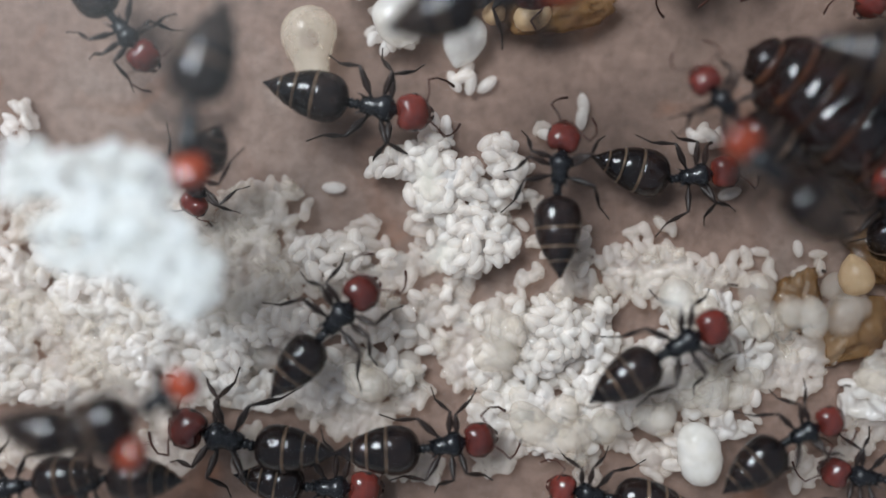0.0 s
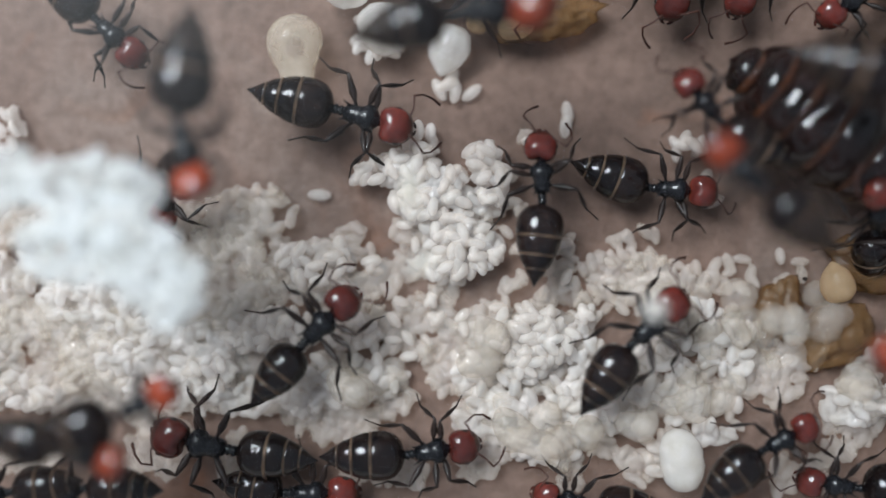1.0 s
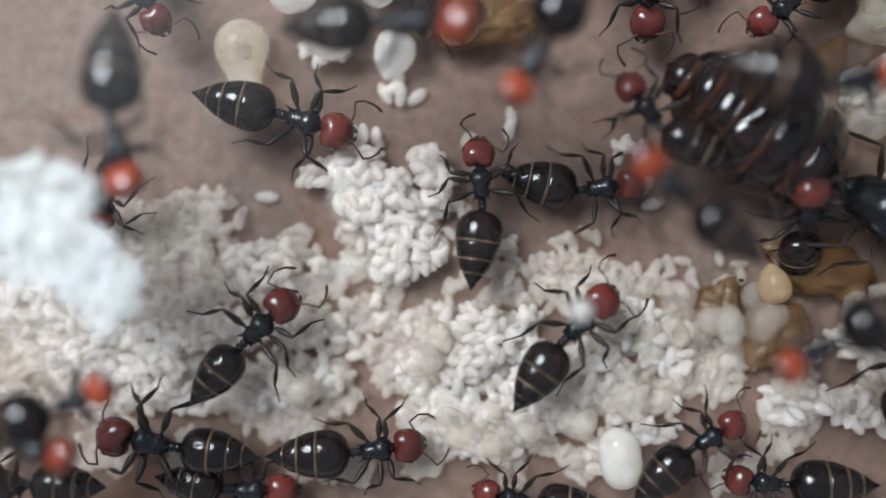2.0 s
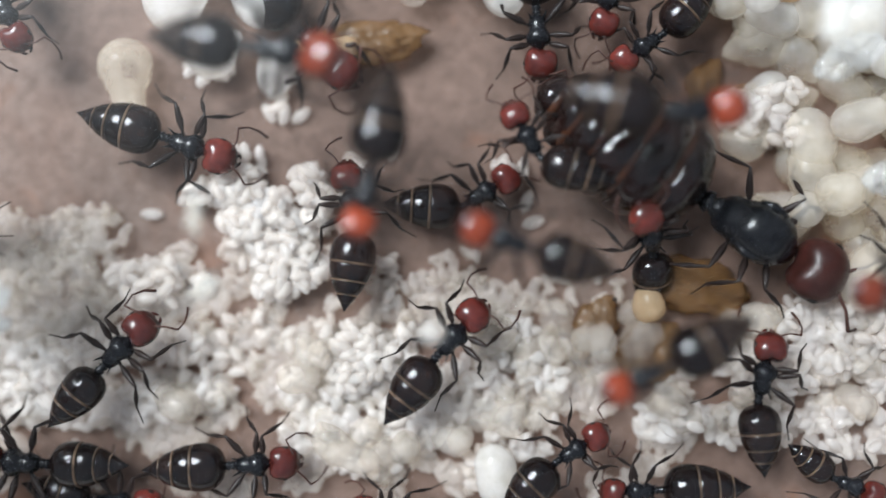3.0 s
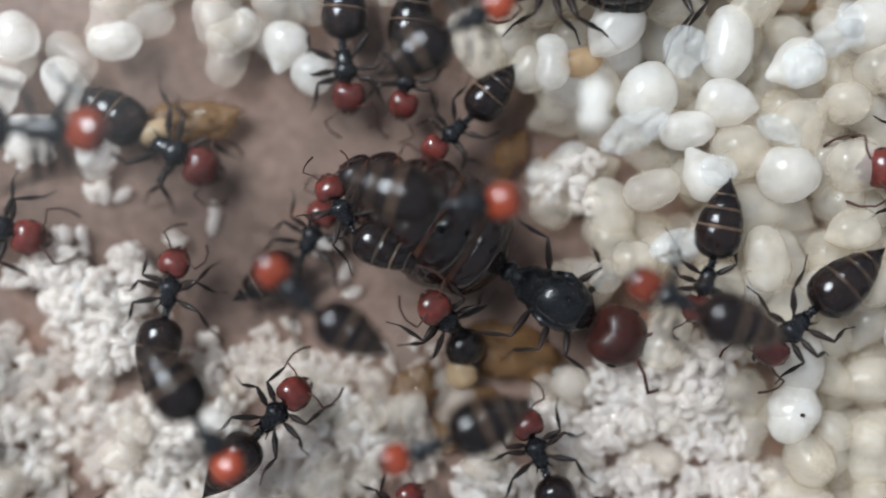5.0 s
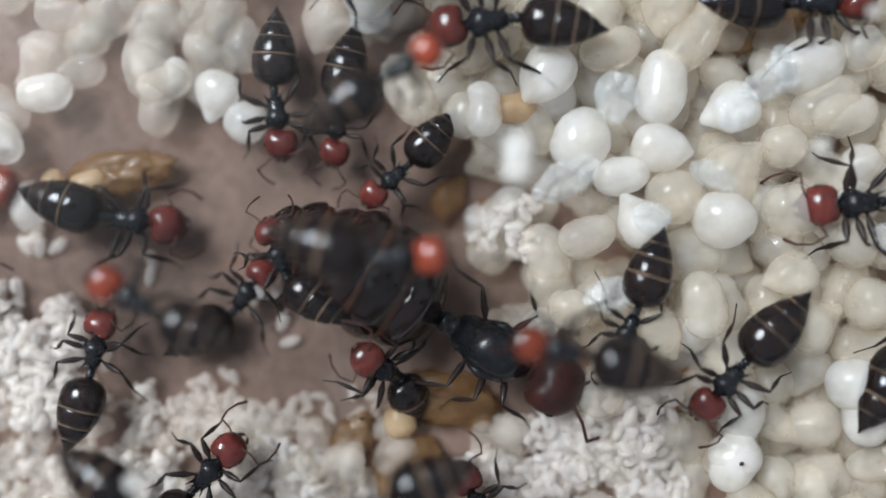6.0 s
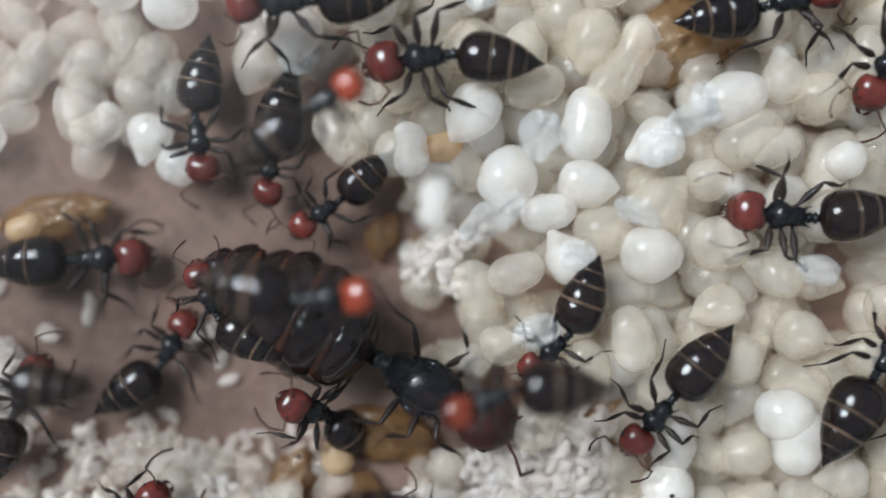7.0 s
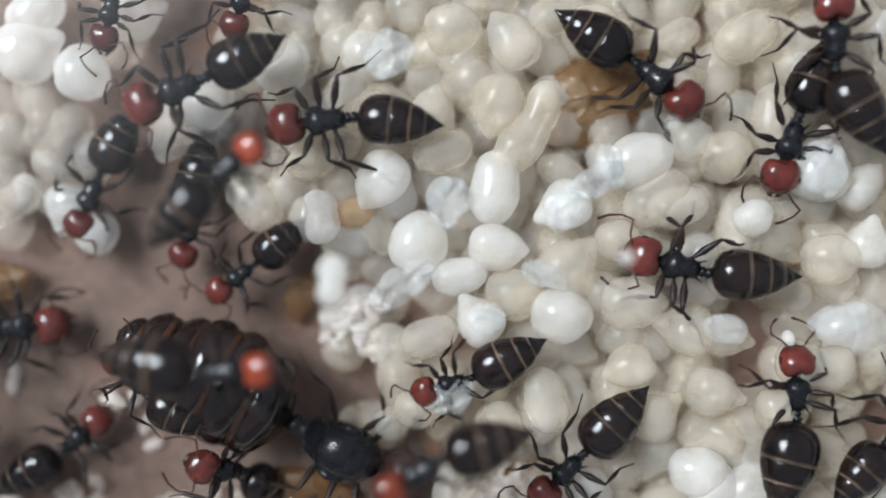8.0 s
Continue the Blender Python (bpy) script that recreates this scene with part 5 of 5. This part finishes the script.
    travel("w2", 0.5, False, [
        (0.0, 10.86, 0.90, 114, 4), (1.0, 11.06, 0.76, 109, -1), (2.3, 10.66, 0.88, 101, -8), (2.5, 10.42, 0.96, 109, -15),
        (3.0, 10.32, 0.77, 117, -17), (3.5, 10.17, 0.62, 126, -22), (4.0, 10.11, 0.56, 131, -25), (4.5, 10.12, 0.53, 131, -20),
        (5.0, 10.27, 0.51, 132, -19), (5.2, 10.40, 0.54, 137, -26), (6.3, 10.37, 0.65, 143, -28), (6.5, 10.35, 0.65, 148, -31),
        (7.0, 10.34, 0.65, 150, -29), (7.5, 10.23, 0.78, 149, -26), (8.0, 10.16, 0.91, 153, -27)], -48)
    travel("x", 4.7, True, [
        (0.0, 10.70, -1.24, -146, -6), (1.0, 10.70, -1.24, -146, -6), (2.3, 10.21, -1.67, -150, -2), (2.5, 10.11, -1.69, -150, -1),
        (3.0, 9.95, -1.70, -154, 4), (3.5, 9.83, -1.65, -156, 6), (4.0, 9.73, -1.61, -156, 5), (4.5, 9.74, -1.57, -156, 3),
        (5.0, 9.95, -1.65, -160, 4), (5.2, 10.14, -1.68, -160, 3), (6.3, 10.44, -1.47, -161, 1), (6.5, 10.58, -1.34, -161, -1),
        (7.0, 10.62, -1.32, -161, -2), (8.0, 10.62, -1.32, -161, -2)])
    travel("y", 0.9, False, [
        (0.0, 13.27, -3.08, 85, 19), (2.3, 13.27, -3.08, 85, 19), (2.5, 13.21, -3.08, 79, 23), (3.0, 13.08, -3.12, 79, 17),
        (3.5, 12.94, -3.15, 87, 11), (4.0, 12.76, -3.18, 102, 4), (4.5, 12.58, -3.24, 110, 2), (5.0, 12.65, -3.40, 111, 2),
        (5.2, 12.73, -3.49, 113, 1), (8.0, 12.73, -3.49, 113, 1)])
    travel("z1", 0.4, False, [
        (0.0, 11.05, -5.92, 173, 9), (1.0, 10.90, -5.98, 174, 8), (2.3, 10.68, -5.89, 178, 5), (2.5, 10.74, -5.72, 183, 1),
        (3.0, 10.74, -5.63, 185, -0), (3.5, 10.64, -5.51, 189, -2), (4.0, 10.64, -5.48, 190, -3), (8.0, 10.64, -5.48, 190, -3)])
    travel("z2", 0.6, False, [
        (0.0, 15.23, -5.25, -20, -14), (2.5, 15.23, -5.25, -20, -14), (3.0, 15.19, -5.09, -20, -16), (3.5, 15.16, -4.95, -25, -11),
        (4.0, 15.09, -4.94, -25, -14), (8.0, 15.09, -4.94, -25, -14)])
    travel("z3", 0.4, False, [
        (0.0, 3.90, -6.60, 171, 5), (1.0, 3.91, -6.64, 171, 4), (8.0, 3.91, -6.64, 171, 4)])
    travel("aa", 1.8, False, [
        (0.0, 16.77, 1.61, -99, -0), (3.5, 16.77, 1.61, -99, -0), (4.0, 17.08, 2.29, -95, -6), (4.5, 16.92, 2.28, -100, 4),
        (5.0, 16.99, 2.57, -109, 8), (5.2, 16.82, 2.44, -111, 5), (6.3, 16.74, 2.62, -122, 12), (6.5, 16.75, 2.53, -131, 21),
        (7.0, 16.86, 2.85, -141, 29), (7.5, 16.96, 3.00, -172, 23), (8.0, 16.65, 3.38, -167, 12)])
    travel("bb", 4.7, True, [
        (0.0, 15.75, 0.34, -169, -6), (3.0, 15.75, 0.34, -169, -6), (3.5, 15.93, 0.76, -163, -8), (4.0, 16.32, 0.98, -188, -6),
        (4.5, 15.99, 1.02, -195, -2), (5.0, 15.89, 1.43, -204, 5), (5.2, 15.65, 1.43, -204, 6), (6.3, 15.05, 1.88, -174, -18),
        (6.5, 15.10, 2.03, -155, -36), (7.0, 15.20, 1.85, -160, -22), (7.5, 15.41, 1.82, -161, -16), (8.0, 15.79, 1.90, -152, -16)])
    travel("cc", 1.8, False, [
        (0.0, 19.51, 1.26, -135, -5), (4.5, 19.51, 1.26, -135, -5), (5.0, 19.67, 1.24, -137, -1), (5.2, 19.63, 1.20, -134, -2),
        (6.3, 19.55, 1.09, -133, 4), (6.5, 19.59, 1.03, -135, 7), (7.0, 19.56, 1.09, -133, 3), (7.5, 19.52, 1.14, -134, 1),
        (8.0, 19.53, 1.22, -139, 3)])
    travel("dd", 1.8, False, [
        (0.0, 15.49, 9.81, 29, -26), (5.2, 15.49, 9.81, 29, -26), (6.3, 21.96, 10.76, -4, 1), (6.5, 21.78, 10.86, 1, -0),
        (7.0, 22.17, 11.26, 14, -6), (7.5, 21.96, 11.70, -13, 5), (8.0, 21.33, 11.65, -42, 7)])
    travel("ee", 1.8, False, [
        (0.0, 23.38, 5.09, -177, -3), (5.2, 23.38, 5.09, -177, -3), (6.3, 23.41, 5.43, -178, -1), (6.5, 23.50, 5.56, -182, 4),
        (7.0, 23.48, 5.65, -188, 12), (7.5, 23.33, 5.74, -195, 17), (8.0, 23.13, 5.77, -198, 13)])
    travel("ff", 1.8, False, [
        (0.0, 23.94, 1.36, 40, 13), (6.3, 23.94, 1.36, 40, 13), (6.5, 24.22, 1.34, 48, 11), (7.0, 24.78, 1.34, 57, -1),
        (7.5, 25.01, 1.28, 69, -12), (8.0, 25.18, 1.72, 87, -14)])
    travel("gg", 1.8, False, [
        (0.0, 25.93, 10.44, -120, -5), (7.0, 25.93, 10.44, -120, -5), (7.5, 25.88, 9.75, -114, -9), (8.0, 25.74, 9.91, -111, -4)])
    travel("hh", 2.4, False, [
        (0.0, 27.23, 11.05, 96, 15), (7.5, 27.23, 11.05, 96, 15), (8.0, 26.52, 10.81, 89, 28)])
    travel("ii", 1.9, False, [
        (0.0, 26.43, -0.32, 67, -19), (7.5, 26.43, -0.32, 67, -19), (8.0, 27.41, 0.93, 47, -2)])
    travel("jj", 2.6, False, [
        (0.0, 10.60, 11.63, 168, 3), (6.5, 10.60, 11.63, 168, 3), (7.0, 10.54, 11.72, 179, 2), (7.5, 10.45, 11.74, 187, 5),
        (8.0, 10.25, 11.72, 200, 3)])
    travel("kk", 2.2, False, [
        (0.0, 13.64, 10.02, -176, -12), (5.2, 13.64, 10.02, -176, -12), (6.3, 13.87, 10.25, -173, -18), (6.5, 14.01, 10.28, -175, -16),
        (7.0, 14.10, 10.30, -175, -15), (7.5, 14.14, 10.42, -174, -15), (8.0, 13.99, 10.48, -177, -13)])
    travel("ll", 4.7, True, [
        (0.0, 9.53, 8.01, 20, 11), (4.5, 9.53, 8.01, 20, 11), (5.0, 9.97, 8.02, 28, 3), (5.2, 10.17, 8.07, 31, 1),
        (6.3, 10.21, 8.24, 29, 3), (6.5, 10.23, 8.37, 28, 6), (7.0, 10.34, 8.49, 29, 7), (7.5, 10.48, 8.63, 30, 8),
        (8.0, 10.55, 8.76, 35, 8)])
    travel("oo", 1.6, False, [
        (0.0, 8.06, 14.57, -106, 9), (7.5, 8.06, 14.57, -106, 9), (8.0, 7.62, 14.43, -107, -0)])
    travel("oq", 1.6, False, [
        (0.0, 11.63, 14.22, -105, 6), (7.5, 11.63, 14.22, -105, 6), (8.0, 11.24, 14.51, -110, -5)])
    travel("Q", 0.8, False, [
        (0.0, 11.51, 2.32, -31, -1), (8.0, 11.51, 2.32, -31, -1)])
    for key, start, end in (("c", 0.0, 5.4), ("e", 1.2, 7.0), ("bb", 3.0, 6.6), ("p", 0.0, 5.2), ("r", 2.4, 7.0), ("dd", 5.6, 8.0), ("aa", 6.8, 8.0), ("m", 0.0, 2.6), ("ff", 6.4, 8.0), ("n", 0.2, 2.6)):
        stepping(key, start, end)


motions()
